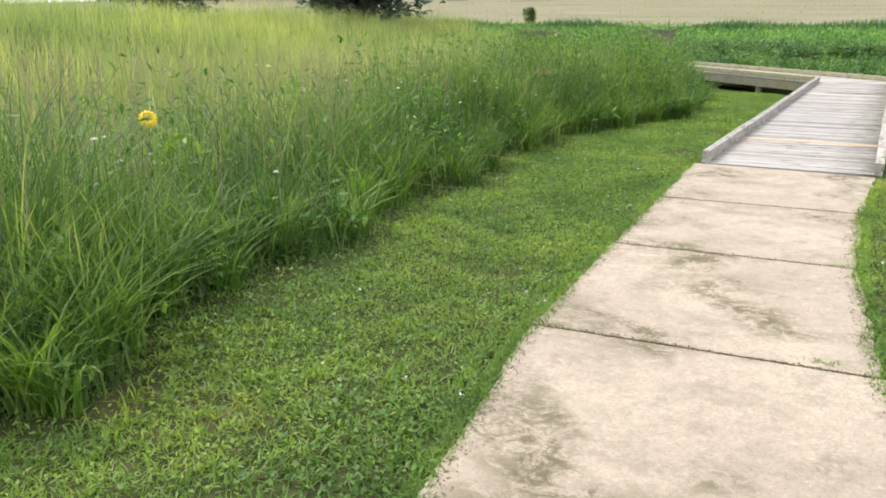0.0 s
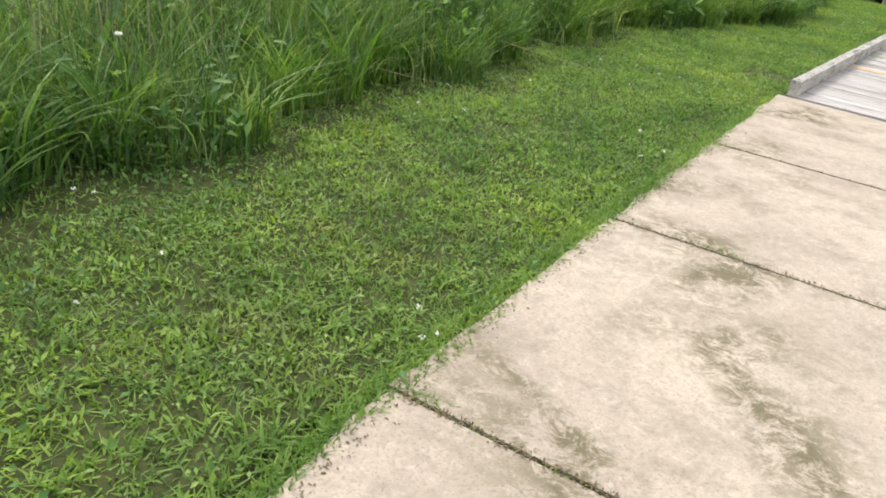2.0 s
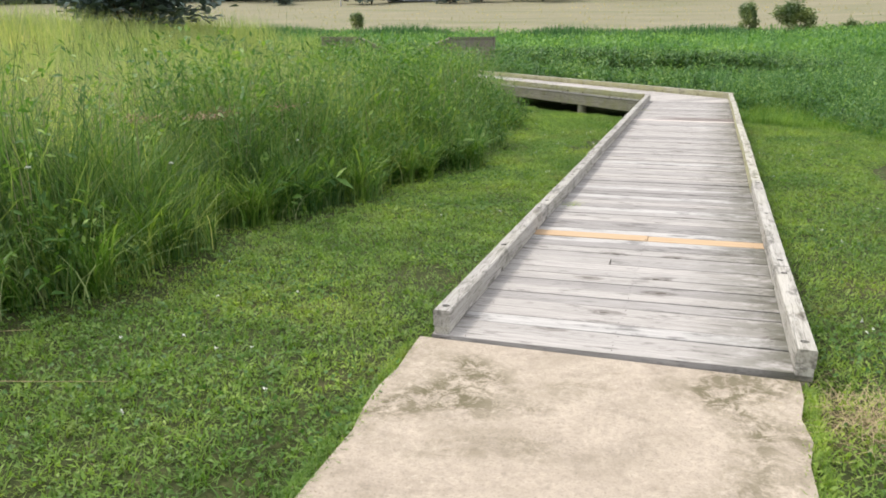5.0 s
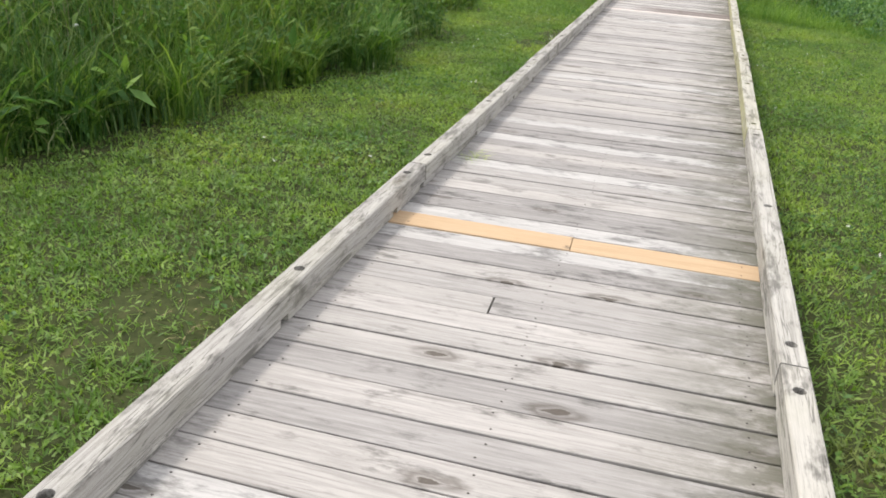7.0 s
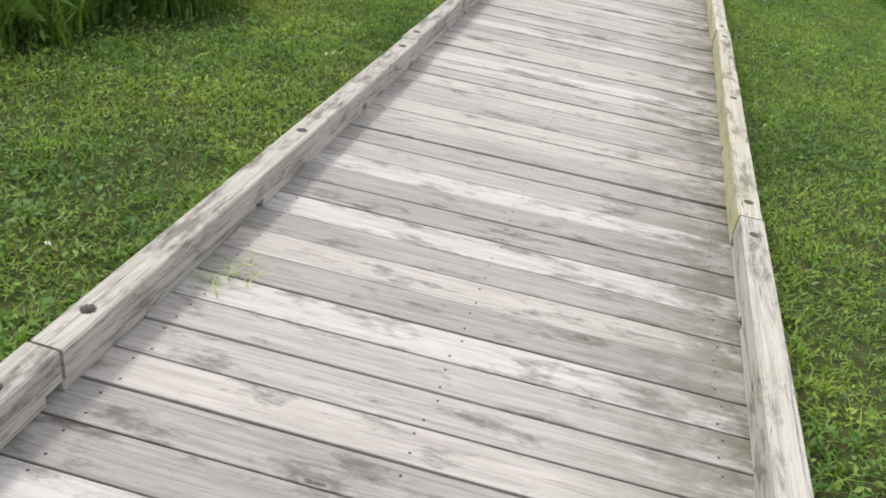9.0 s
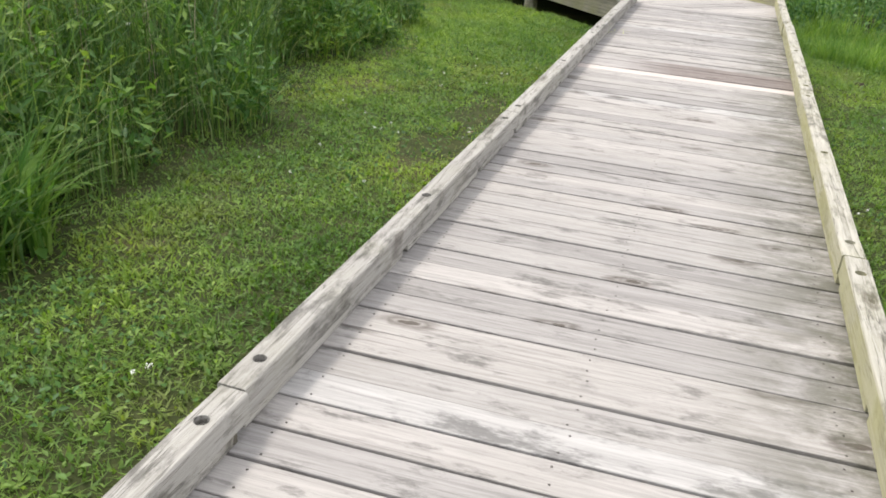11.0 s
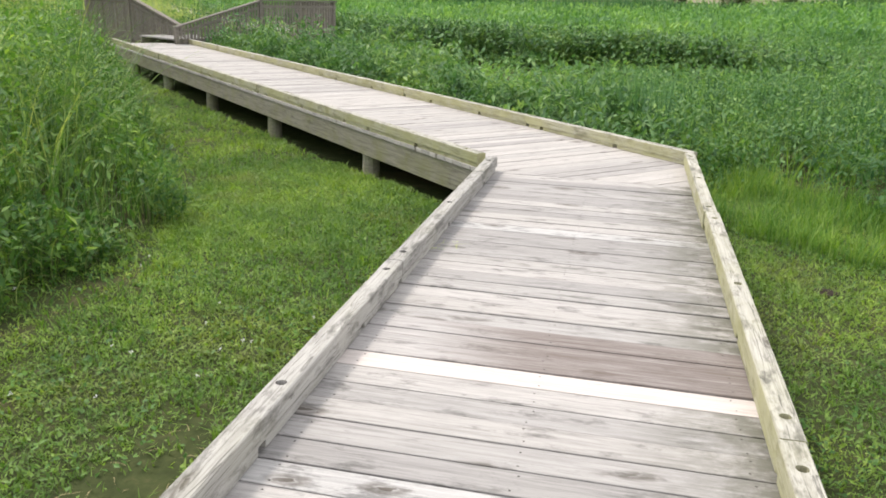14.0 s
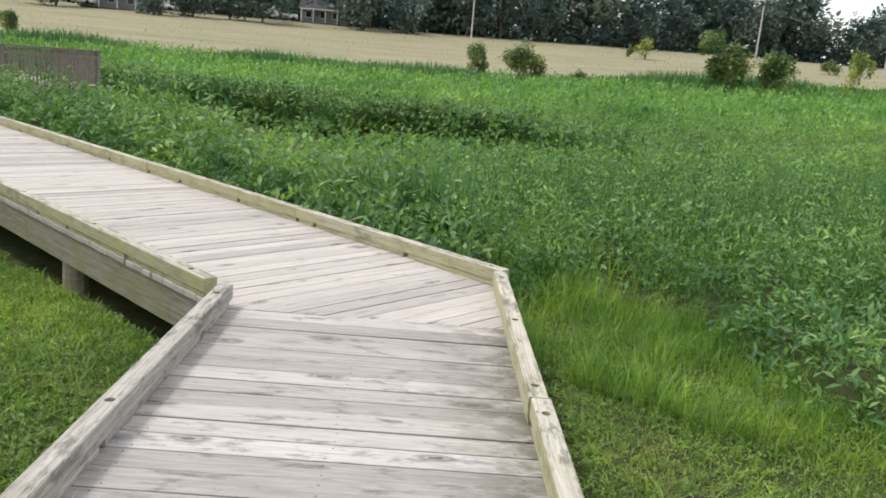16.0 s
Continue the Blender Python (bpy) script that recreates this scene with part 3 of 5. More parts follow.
kerb_run(pose(W + 0.045, 0, 0, 0, 0, 90), [0, 1.39, 4.39, 7.33, 10.24, 13.24, 15.46], [0.11, 1.24, 1.53, 2.91, 4.25, 4.53, 5.85, 7.18, 7.48, 8.74, 10.07, 10.40, 11.78, 13.08, 13.38, 14.35, 15.3], "weathered grey kerb timber with lichen stains, bolted along the boardwalk edge", 4.3)
U_L, U_R = (14.62 + 0.10) * R2, (15.50 - 1.70) * R2
kerb_run(FRAME2 @ pose(V0 + 0.045, 0, 0, 0, 0, 90), [U_L + 0.10, U_L + 2.9, U_L + 5.9, U_L + 8.9, U_L + 11.9, U_END], [U_L + 0.35 + 1.48 * i for i in range(12)], "mossy grey kerb timber bolted along the raised boardwalk", 0.0)
kerb_run(FRAME2 @ pose(V1 - 0.045, 0, 0, 0, 0, 90), [U_R - 0.02, U_R + 2.5, U_R + 5.5, U_R + 8.5, U_R + 11.5, U_R + 14.5, U_END], [U_R + 0.12 + 1.45 * i for i in range(14)], "mossy grey kerb timber bolted along the raised boardwalk", 0.0)

# beams and posts under the decks
for x0 in (-0.085, 0.80, 1.69):
    bm = bmesh.new()
    box(bm, 0, SEAM - 0.05, -0.02, 0.02, -0.23, -BT - 0.006, 0.003)
    part("joist", bm, M_BEAM, boardwalk).matrix_basis = pose(x0 + 0.02, 0.03, 0, 0, 0, 90)
for k, v in enumerate((V0 + 0.03, (V0 + V1) / 2, V1 - 0.03)):
    bm = bmesh.new()
    u0 = (U_L + 0.12, U_L - 0.35, U_R - 0.0)[k]
    box(bm, u0, U_END, -0.02, 0.02, -0.29, -BT - 0.006, 0.003)
    part("joist", bm, M_BEAM, boardwalk_far).matrix_basis = FRAME2 @ pose(v, 0, 0, 0, 0, 90)
for y in (3.2, 6.4, 9.6, 12.8, 14.5):
    for x in (0.0, 1.65):
        bm = bmesh.new()
        z = float(land(x, y)) - 0.3
        box(bm, -0.07, 0.07, -0.07, 0.07, z, -0.232)
        part("post", bm, M_BEAM, boardwalk).matrix_basis = pose(x, y, 0)
for i in range(6):
    for v in (V0 + 0.14, V1 - 0.14):
        uu = U_L + 2.45 + 3.1 * i
        x, y = uv_to_xy(uu, v)
        if uu < U_END:
            bm = bmesh.new()
            tube(bm, (0, 0, float(land(x, y)) - 0.3), (0, 0, -0.292), 0.105, 0.10, 12)
            part("post", bm, M_BEAM, boardwalk_far).matrix_basis = pose(x, y, 0)

# ---- concrete path of cast slabs ----
concrete_path = tagged(new("concrete_path"), "pale weathered concrete path leading to the boardwalk", "path", kind="structure")
JOINTS = [-0.03, -2.13, -3.95, -5.76, -7.55, -9.35, -11.15, -12.95, -14.7]
SKEW = 0.085
path_rng = random.Random(3)
for k, (a, b) in enumerate(zip(JOINTS, JOINTS[1:])):
    n = 10
    left, right = [], []
    for i in range(n + 1):
        yl = a - 0.008 + (b - a + 0.016) * i / n
        skew_here = SKEW * 1.5 * (i / n if k == 0 else 1.0)
        yr = yl + skew_here
        left.append((float(lerp(yl, PATH_Y, PATH_L)) + path_rng.uniform(-0.018, 0.018) - 0.02, yl))
        right.append((float(lerp(yr, PATH_Y, PATH_R)) + path_rng.uniform(-0.02, 0.02) + 0.02, yr))
    bm = bmesh.new()
    rows = [bm.verts.new((*p, float(land(0.8, p[1])) + 0.042 + 0.018 * max(0.0, 1 + p[1] / 2.1))) for p in left + right[::-1]]
    rim = [bm.verts.new(v.co + Vector((0, 0, -0.12))) for v in rows]
    for i in range(len(rows)):
        j = (i + 1) % len(rows)
        bm.faces.new((rim[i], rim[j], rows[j], rows[i]))
    for i in range(n):
        bm.faces.new((rows[i], rows[i + 1], rows[2 * n - i], rows[2 * n + 1 - i]))
    bmesh.ops.recalc_face_normals(bm, faces=bm.faces[:])
    part("slab", bm, M_CONC, concrete_path)

# ---- plants made of blades and leaves ----
R = np.random.default_rng(11)


def blades(x, y, z, height, width, lean, segs=3, curl=1.0):
    """Tapering blades that rise from (x, y, z) and bend over; returns vertices and triangles."""
    n = len(x)
    head = R.uniform(0, 2 * np.pi, n)
    face = head + np.pi / 2 + R.normal(0, 0.5, n)
    dx, dy = np.cos(head), np.sin(head)
    wx, wy = np.cos(face), np.sin(face)
    k = 2 * segs + 1
    out = np.zeros((n, k, 3), np.float32)
    for s in range(segs + 1):
        f = s / segs
        bend = lean * (f ** (1.0 + curl))
        up = height * (f - 0.28 * (lean / np.maximum(height, 1e-3)) * f ** 2)
        cx, cy, cz = x + dx * bend, y + dy * bend, z + up
        if s == segs:
            out[:, k - 1] = np.stack([cx, cy, cz], -1)
        else:
            w = width * 0.5 * (1 - 0.55 * f)
            out[:, 2 * s] = np.stack([cx - wx * w, cy - wy * w, cz], -1)
            out[:, 2 * s + 1] = np.stack([cx + wx * w, cy + wy * w, cz], -1)
    base = (np.arange(n) * k)[:, None]
    local = []
    for s in range(segs - 1):
        a = 2 * s
        local += [(a, a + 1, a + 3), (a, a + 3, a + 2)]
    local.append((2 * segs - 2, 2 * segs - 1, 2 * segs))
    tri = (base[:, None, :] + np.array(local)[None]).reshape(-1, 3)
    return out.reshape(-1, 3), tri


def leaves(x, y, z, length, width, up=0.35, fold=0.25):
    """Pointed leaves, each of two triangles folded along the rib."""
    n = len(x)
    a = R.uniform(0, 2 * np.pi, n)
    p = R.normal(up, 0.45, n)
    d = np.stack([np.cos(a) * np.cos(p), np.sin(a) * np.cos(p), np.sin(p)], -1)
    side = np.stack([-np.sin(a), np.cos(a), R.normal(0, 0.35, n)], -1)
    nrm = np.cross(d, side)
    o = np.stack([x, y, z], -1)
    L, Wd = length[:, None], width[:, None]
    mid = o + d * L * 0.45
    q = np.stack([o, mid + side * Wd * 0.5 + nrm * Wd * fold, o + d * L, mid - side * Wd * 0.5 + nrm * Wd * fold], 1)
    base = (np.arange(n) * 4)[:, None, None]
    tri = (base + np.array([(0, 1, 2), (0, 2, 3)])[None]).reshape(-1, 3)
    return q.reshape(-1, 3), tri


def joined(sets):
    vs, ts, k = [], [], 0
    for v, t in sets:
        vs.append(v)
        ts.append(t + k)
        k += len(v)
    return np.concatenate(vs), np.concatenate(ts)


def stuff(name, sets, material, label, category):
    v, t = joined(sets)
    return tagged(new(name, fast_mesh(name, v, t, material)), label, category, kind="stuff")


def scatter(n, x0, x1, y0, y1, keep):
    x, y = R.uniform(x0, x1, n), R.uniform(y0, y1, n)
    along, across = -(x + 10.6) * 0.64 + (y - 34.2) * 0.77, (x + 10.6) * 0.77 + (y - 34.2) * 0.64
    clear = (along < -1) | (along > 44) | (np.abs(across) > 1.15)
    ok = keep(x, y) & open_ground(x, y) & clear
    return x[ok], y[ok]


def clumps(x, y, scale, seed):
    """A smooth patchiness between 0 and 1 over the plan."""
    s = np.random.default_rng(seed)
    f = np.zeros_like(x)
    for _ in range(7):
        kx, ky, ph = s.normal(0, 1 / scale), s.normal(0, 1 / scale), s.uniform(0, 6.28)
        f += np.sin(kx * x + ky * y + ph)
    return 0.5 + 0.5 * np.tanh(f / 2.2)


def lawn_zone(x, y):
    near = (x > prairie_edge(y) + 0.03) & (x < marsh_edge(y) + 0.3) & (y < 17.3)
    strip = (x + y < S_LEFT + 0.1) & (x > prairie_edge(y) - 0.25)
    return np.where(x + y < S_LEFT + 0.2, strip, near) & ~((x + y > S_RIGHT + 0.2) & (y > 16.9))


WORN = [(-0.64, 10.14, 0.16, 0.5), (-0.69, 8.89, 0.25, 0.45), (-0.55, 9.81, 0.16, 0.7), (-0.66, 8.95, 0.3, 0.4), (-0.63, 9.87, 0.2, 0.5), (-2.15, 11.89, 0.3, 0.3), (-0.49, 1.23, 0.3, 0.35)]


def bare(x, y):
    """Trodden and shaded spots where the earth shows: patches by the kerb, and the foot of the tall grass."""
    spot = (clumps(x, y, 0.45, 5) > 0.978) & (R.random(len(x)) < 0.6)
    for px, py, rx, ry in WORN:
        d = ((x - px) / rx) ** 2 + ((y - py) / ry) ** 2 + 0.5 * np.sin(7 * x + 3 * y) * np.sin(5 * y - 2 * x)
        spot = spot | ((d < 1.0) & (R.random(len(x)) < 0.72))
    foot = np.abs(x - prairie_edge(y)) < 0.16 + 0.22 * clumps(x, y, 0.4, 15)
    return spot | (foot & (R.random(len(x)) < 0.6))


# mown lawn: short blades over both verges
sets = []


def tufts(tx, ty, per, h, w, spread):
    n = len(tx) * per
    a = R.uniform(0, 2 * np.pi, n)
    r = spread * np.sqrt(R.random(n))
    x, y = np.repeat(tx, per) + np.cos(a) * r, np.repeat(ty, per) + np.sin(a) * r
    hh = np.repeat(h, per) * R.uniform(0.5, 1.25, n)
    ok = open_ground(x, y)
    x, y, hh = x[ok], y[ok], hh[ok]
    return blades(x, y, land(x, y) - 0.008, hh, w * R.uniform(0.6, 1.4, len(x)), hh * R.uniform(0.25, 1.5, len(x)), 2)


def thin_lawn(x, y):
    patchy = 0.5 + 0.5 * clumps(x, y, 0.35, 3)
    return (R.random(len(x)) < patchy) & ~(bare(x, y) & (R.random(len(x)) < 0.9))


def right_verge(x, y):
    return lawn_zone(x, y) & (x < lerp(y, [-9, -5, 0, 8, 11], [4.6, 3.6, 3.1, 3.3, 5.0]))


for zone, x0, x1, share in ((lawn_zone, -3.2, 1.3, 1.25), (right_verge, 1.6, 5.0, 0.66)):
    x, y = scatter(int(26000 * share), x0, x1, -8.6, 16.8, zone)
    k = thin_lawn(x, y)
    x, y = x[k], y[k]
    sets.append(tufts(x, y, 6, 0.054 * (0.6 + 0.75 * clumps(x, y, 0.09, 8)) * np.where(y > 13.0, 1.45, 1.0), 0.0105, 0.035))
    # broad low leaves, heaped into small cushions
    x, y = scatter(int(190000 * share), x0, x1, -8.6, 16.8, zone)
    heap = clumps(x, y, 0.075, 18)
    k = (R.random(len(x)) < 0.25 + 0.75 * heap) & ~bare(x, y)
    x, y, heap = x[k], y[k], heap[k]
    n = len(x)
    sets.append(leaves(x, y, land(x, y) + R.uniform(0.004, 0.026, n) + 0.03 * heap, R.uniform(0.018, 0.042, n), R.uniform(0.007, 0.016, n), 0.4))
    x, y = scatter(int(190000 * share), x0, x1, -8.6, 16.8, zone)
    k = ~bare(x, y)
    x, y = x[k], y[k]
    hh = 0.044 * R.uniform(0.5, 1.3, len(x))
    sets.append(blades(x, y, land(x, y) - 0.006, hh, R.uniform(0.007, 0.012, len(x)), hh * R.uniform(0.4, 1.8, len(x)), 1))
for n, x0, x1, y0, y1, h, w in ((16000, -12, -0.5, 13.0, 24.0, 0.085, 0.013), (6000, -2.5, 8, -16, -8.6, 0.06, 0.010)):
    x, y = scatter(n, x0, x1, y0, y1, lawn_zone)
    sets.append(tufts(x, y, 6, h * (0.6 + 0.8 * clumps(x, y, 0.2, 8)), w, 0.05))
# tufts that hang over the edges of the slabs and stand along the kerbs
for fy, fx, side in ((PATH_Y, PATH_L, -1), (PATH_Y, PATH_R, 1)):
    n = 9000
    y = R.uniform(-9, -0.05, n)
    creep = 0.05 * clumps(y, y * 0.7, 0.16, 6) * clumps(y, y * 0.2, 0.5, 9)
    x = lerp(y, fy, fx) + side * (R.random(n) * (0.09 + creep) - creep)
    hh = R.uniform(0.02, 0.055, n)
    sets.append(blades(x, y, land(x, y) + 0.025, hh, R.uniform(0.005, 0.009, n), hh * R.uniform(0.3, 1.5, n), 2))
stuff("lawn", sets, M_LAWN, "short mown green lawn with clumps and thin patches", "grass")

sets = []
x, y = scatter(105000, -3.2, 5.0, -8.6, 16.5, lawn_zone)
keep = R.random(len(x)) < clumps(x, y, 0.5, 21) ** 2
x, y = x[keep], y[keep]
sets.append(leaves(x, y, land(x, y) + R.uniform(0.015, 0.06, len(x)), R.uniform(0.016, 0.042, len(x)), R.uniform(0.012, 0.028, len(x)), 0.15))
stuff("clover", sets, M_CLOVER, "low clover and plantain leaves spread through the lawn", "clover")

x, y = scatter(14000, -3.2, 5.0, -8.6, 16.5, lawn_zone)
keep = (R.random(len(x)) < 0.06) | ((x < prairie_edge(y) + 0.25) & (R.random(len(x)) < 0.6)) | bare(x, y)
x, y = x[keep], y[keep]
hh = R.uniform(0.01, 0.04, len(x))
stuff("dry_thatch", [blades(x, y, land(x, y) + 0.004, hh, np.full(len(x), 0.0035), hh * 2.6, 2)], M_STRAW, "dry straw lying in the lawn", "straw")

x, y = scatter(420, -2.6, 4.5, -7.0, 13.0, lawn_zone)
keep = clumps(x, y, 0.5, 21) > 0.6
x, y = np.repeat(x[keep], 12), np.repeat(y[keep], 12)
n = len(x)
stuff("clover_blooms", [leaves(x + R.normal(0, 0.004, n), y + R.normal(0, 0.004, n), land(x, y) + 0.062 + R.normal(0, 0.004, n), np.full(n, 0.009), np.full(n, 0.006), 0.5)], M_PETAL, "tiny white clover heads dotted in the lawn", "clover flowers")

# joint tufts on the concrete
sets = []
for jy, jx in ((-5.72, 0.36), (-3.88, 0.62), (-3.78, 1.55), (-2.12, 0.05), (-5.56, 1.6)):
    n = 70
    x, y = jx + R.normal(0, 0.05, n), jy + R.normal(0, 0.012, n)
    hh = R.uniform(0.01, 0.035, n)
    sets.append(blades(x, y, land(x, y) + 0.035, hh, np.full(n, 0.005), hh * 1.5, 2))
n = 1500
jy = R.choice([-2.13, -3.95, -5.76, -7.55], n)
f = R.random(n)
x = lerp(jy, PATH_Y, PATH_L) + f * (lerp(jy, PATH_Y, PATH_R) - lerp(jy, PATH_Y, PATH_L))
hh = R.uniform(0.006, 0.02, n)
sets.append(blades(x, jy + SKEW * 1.5 * f + R.normal(0, 0.008, n), land(x, jy) + 0.032, hh, np.full(n, 0.005), hh * 1.5, 2))
stuff("joint_grass", sets, M_LAWN, "sparse grass growing out of the path joints", "grass")

# crumbs of earth and dead leaf in the joints and along the rim of the slabs
M_CRUMB = plain("brown_crumbs", (0.16, 0.125, 0.075), 1.0, 0, 0.45, 20)
n = 3200
jy = R.choice([-2.13, -3.95, -5.76, -7.55], n)
f = R.random(n)
x = lerp(jy, PATH_Y, PATH_L) + f * (lerp(jy, PATH_Y, PATH_R) - lerp(jy, PATH_Y, PATH_L))
y = jy + SKEW * 1.5 * f + R.normal(0, 0.012, n) * (0.4 + clumps(x, jy, 0.12, 91))
rim_y = R.uniform(-9.0, -0.05, n)
side = R.random(n) < 0.5
rim_x = np.where(side, lerp(rim_y, PATH_Y, PATH_L) + 0.02, lerp(rim_y, PATH_Y, PATH_R) - 0.02) + R.normal(0, 0.03, n)
x, y = np.concatenate([x, rim_x]), np.concatenate([y, rim_y])
stuff("joint_debris", [leaves(x, y, land(np.full(len(x), 0.8), y) + 0.044, R.uniform(0.006, 0.018, len(x)), R.uniform(0.004, 0.009, len(x)), 0.0, 0.1)], M_CRUMB, "brown crumbs of earth and dead leaf on the path", "debris")

# ---- tall prairie grass beside the lawn ----


def prairie(x, y):
    return x < prairie_edge(y)


sets = []


def verge_strip(n, y0, y1, depth):
    """Points in the stand, up to some depth behind its edge."""
    y = R.uniform(y0, y1, n)
    x = prairie_edge(y) - depth * R.random(n)
    ok = open_ground(x, y)
    return x[ok], y[ok]


x, y = verge_strip(70000, -13.0, 24.0, 2.0)
inside = prairie_edge(y) - x
grassy = np.clip(1.25 - 0.09 * np.clip(y, -5, 20), 0.2, 1.0)
keep = R.random(len(x)) < (0.30 + 0.55 * clumps(x, y, 0.5, 31)) * grassy * np.where(inside < 1.2, 1.0, 0.6)
x, y, inside = x[keep], y[keep], inside[keep]
hh = (0.36 + 0.69 * np.clip(inside / 0.7, 0, 1)) * R.uniform(0.5, 1.2, len(x)) * (0.7 + 0.6 * clumps(x, y, 0.35, 33)) * lerp(y, [-3, 2, 8], [1.0, 1.35, 1.6])
sets.append(blades(x, y, land(x, y) - 0.02, hh, R.uniform(0.006, 0.013, len(x)), hh * R.uniform(0.15, 0.95, len(x)), 4, 1.3))
stuff("tall_grass", sets, M_TALL, "waist-high green prairie grass with arching blades", "tall grass")

# fountains of broad grass along the front of the stand
tx, ty = verge_strip(210, -9.5, 7.0, 0.7)
per = 46
n = len(tx) * per
a = R.uniform(0, 2 * np.pi, n)
r = 0.09 * np.sqrt(R.random(n))
x, y = np.repeat(tx, per) + np.cos(a) * r, np.repeat(ty, per) + np.sin(a) * r
hh = np.repeat(R.uniform(0.32, 0.72, len(tx)), per) * R.uniform(0.5, 1.15, n)
stuff("grass_fountains", [blades(x, y, land(x, y) - 0.02, hh, R.uniform(0.010, 0.019, n), hh * R.uniform(0.35, 1.05, n), 4, 1.5)], M_FOUNTAIN, "clumps of broad arching green grass at the lawn edge", "tall grass")

sets = []
x, y = scatter(80000, -26, -2, -20, 42.0, lambda x, y: ((x < prairie_edge(y) - 1.3) & (x + y < S_LEFT - 2.5)) | ((y > 29.5) & (x < -12) & (x + y < 22)))
keep = R.random(len(x)) < 0.35 + 0.6 * clumps(x, y, 1.0, 35)
x, y = x[keep], y[keep]
hh = R.uniform(0.65, 1.15, len(x)) * (0.8 + 0.35 * clumps(x, y, 1.2, 33)) * lerp(y, [-3, 3], [1.0, 1.4])
sets.append(blades(x, y, land(x, y) - 0.02, hh, R.uniform(0.010, 0.022, len(x)), hh * R.uniform(0.1, 0.5, len(x)), 3, 1.2))
x, y = scatter(50000, -75, -8, -12, 80.0, lambda x, y: (x < np.minimum(prairie_edge(y) - 6.0, -14)) & (x + y < S_LEFT - 4))
hh = R.uniform(0.5, 1.0, len(x))
sets.append(blades(x, y, land(x, y) - 0.02, hh, R.uniform(0.03, 0.08, len(x)), hh * R.uniform(0.1, 0.5, len(x)), 2, 1.2))
stuff("meadow", sets, M_FAR_GRASS, "pale yellow-green meadow of tall grass behind the verge", "meadow")

# thin seed stalks standing over the grass
x, y = scatter(9000, -12, -1.0, -13.0, 12.0, lambda x, y: (x < prairie_edge(y) - 0.5))
keep = R.random(len(x)) < 0.25 + 0.6 * clumps(x, y, 0.8, 41)
x, y = x[keep], y[keep]
hh = R.uniform(1.0, 1.5, len(x))
stuff("seed_stalks", [blades(x, y, land(x, y), hh, np.full(len(x), 0.006), hh * R.uniform(0.03, 0.18, len(x)), 4, 1.2), blades(x[:700], y[:700], land(x[:700], y[:700]) + 0.2, hh[:700] * 0.9, np.full(700, 0.010), hh[:700] * 0.1, 3)], M_SEED, "thin brownish seed stalks rising above the grass", "seed stalks")

# pale bent blades along the front of the stand
x, y = scatter(14000, -4, -0.6, -10.0, 13.5, lambda x, y: prairie(x, y) & (x > prairie_edge(y) - 0.5))
keep = R.random(len(x)) < 0.35
x, y = x[keep], y[keep]
hh = R.uniform(0.25, 0.6, len(x))
stuff("bent_grass", [blades(x, y, land(x, y), hh, R.uniform(0.007, 0.012, len(x)), hh * R.uniform(0.7, 1.3, len(x)), 5, 1.0)], M_FAR_GRASS, "pale arching grass blades hanging over the lawn edge", "grass")


def weed_stand(x, y, zb, height, per, leaf_len, leaf_w):
    """Leafy stems: a thin stalk each with leaves up its length."""
    n = len(x)
    st = blades(x, y, zb, height, np.full(n, 0.010), height * R.uniform(0.05, 0.3, n), 2)
    f = R.random((n, per)) ** 0.75
    spread = 0.04 + 0.05 * height[:, None]
    lx = (x[:, None] + R.normal(0, 1, (n, per)) * spread).ravel()
    ly = (y[:, None] + R.normal(0, 1, (n, per)) * spread).ravel()
    lz = (zb[:, None] + height[:, None] * (0.12 + 0.9 * f)).ravel()
    k = R.uniform(0.6, 1.3, n * per)
    return [st, leaves(lx, ly, lz, leaf_len * k, leaf_w * k)]


x, y = verge_strip(26000, -9.5, 25.0, 2.6)
keep = R.random(len(x)) < np.clip(0.045 * y + 0.03, 0.07, 0.36) * (0.1 + 1.2 * clumps(x, y, 0.4, 51))
x, y = x[keep], y[keep]
inside = prairie_edge(y) - x
hh = (0.28 + 0.98 * np.clip(inside / 1.0, 0, 1)) * R.uniform(0.6, 1.25, len(x)) * lerp(y, [-3, 3], [0.8, 1.1])
stuff("verge_weeds", weed_stand(x, y, land(x, y) - 0.01, hh, 17, 0.095, 0.031), M_WEED, "leafy green weeds crowding the edge of the lawn", "weeds")
x, y = scatter(900, -4.0, -1.0, -3.0, 10.0, lambda x, y: prairie(x, y) & (x > prairie_edge(y) - 0.7))
keep = clumps(x, y, 0.4, 53) > 0.62
x, y = x[keep], y[keep]
hh = R.uniform(0.2, 0.45, len(x))
stuff("broadleaf_weeds", weed_stand(x, y, land(x, y), hh, 7, 0.20, 0.062), M_WEED, "broad lance-shaped dock leaves at the lawn edge", "weeds")

# ---- marsh beyond and beside the boardwalk ----


def marsh(x, y):
    s = x + y
    right = (x > marsh_edge(y)) & (y < 17.3)
    beyond = (y >= 17.3) & (s > S_RIGHT + 0.45)
    side = (s > S_RIGHT + 0.35) & (y > 16.6) & (x < 2.6)
    return right | beyond | side


def fringe(x, y):
    s = x + y
    d = np.where(y < 17.2, x - marsh_edge(y), 9.0)
    return np.minimum(d, np.where(x < 2.8, (s - S_RIGHT - 0.3) * R2, 9.0))




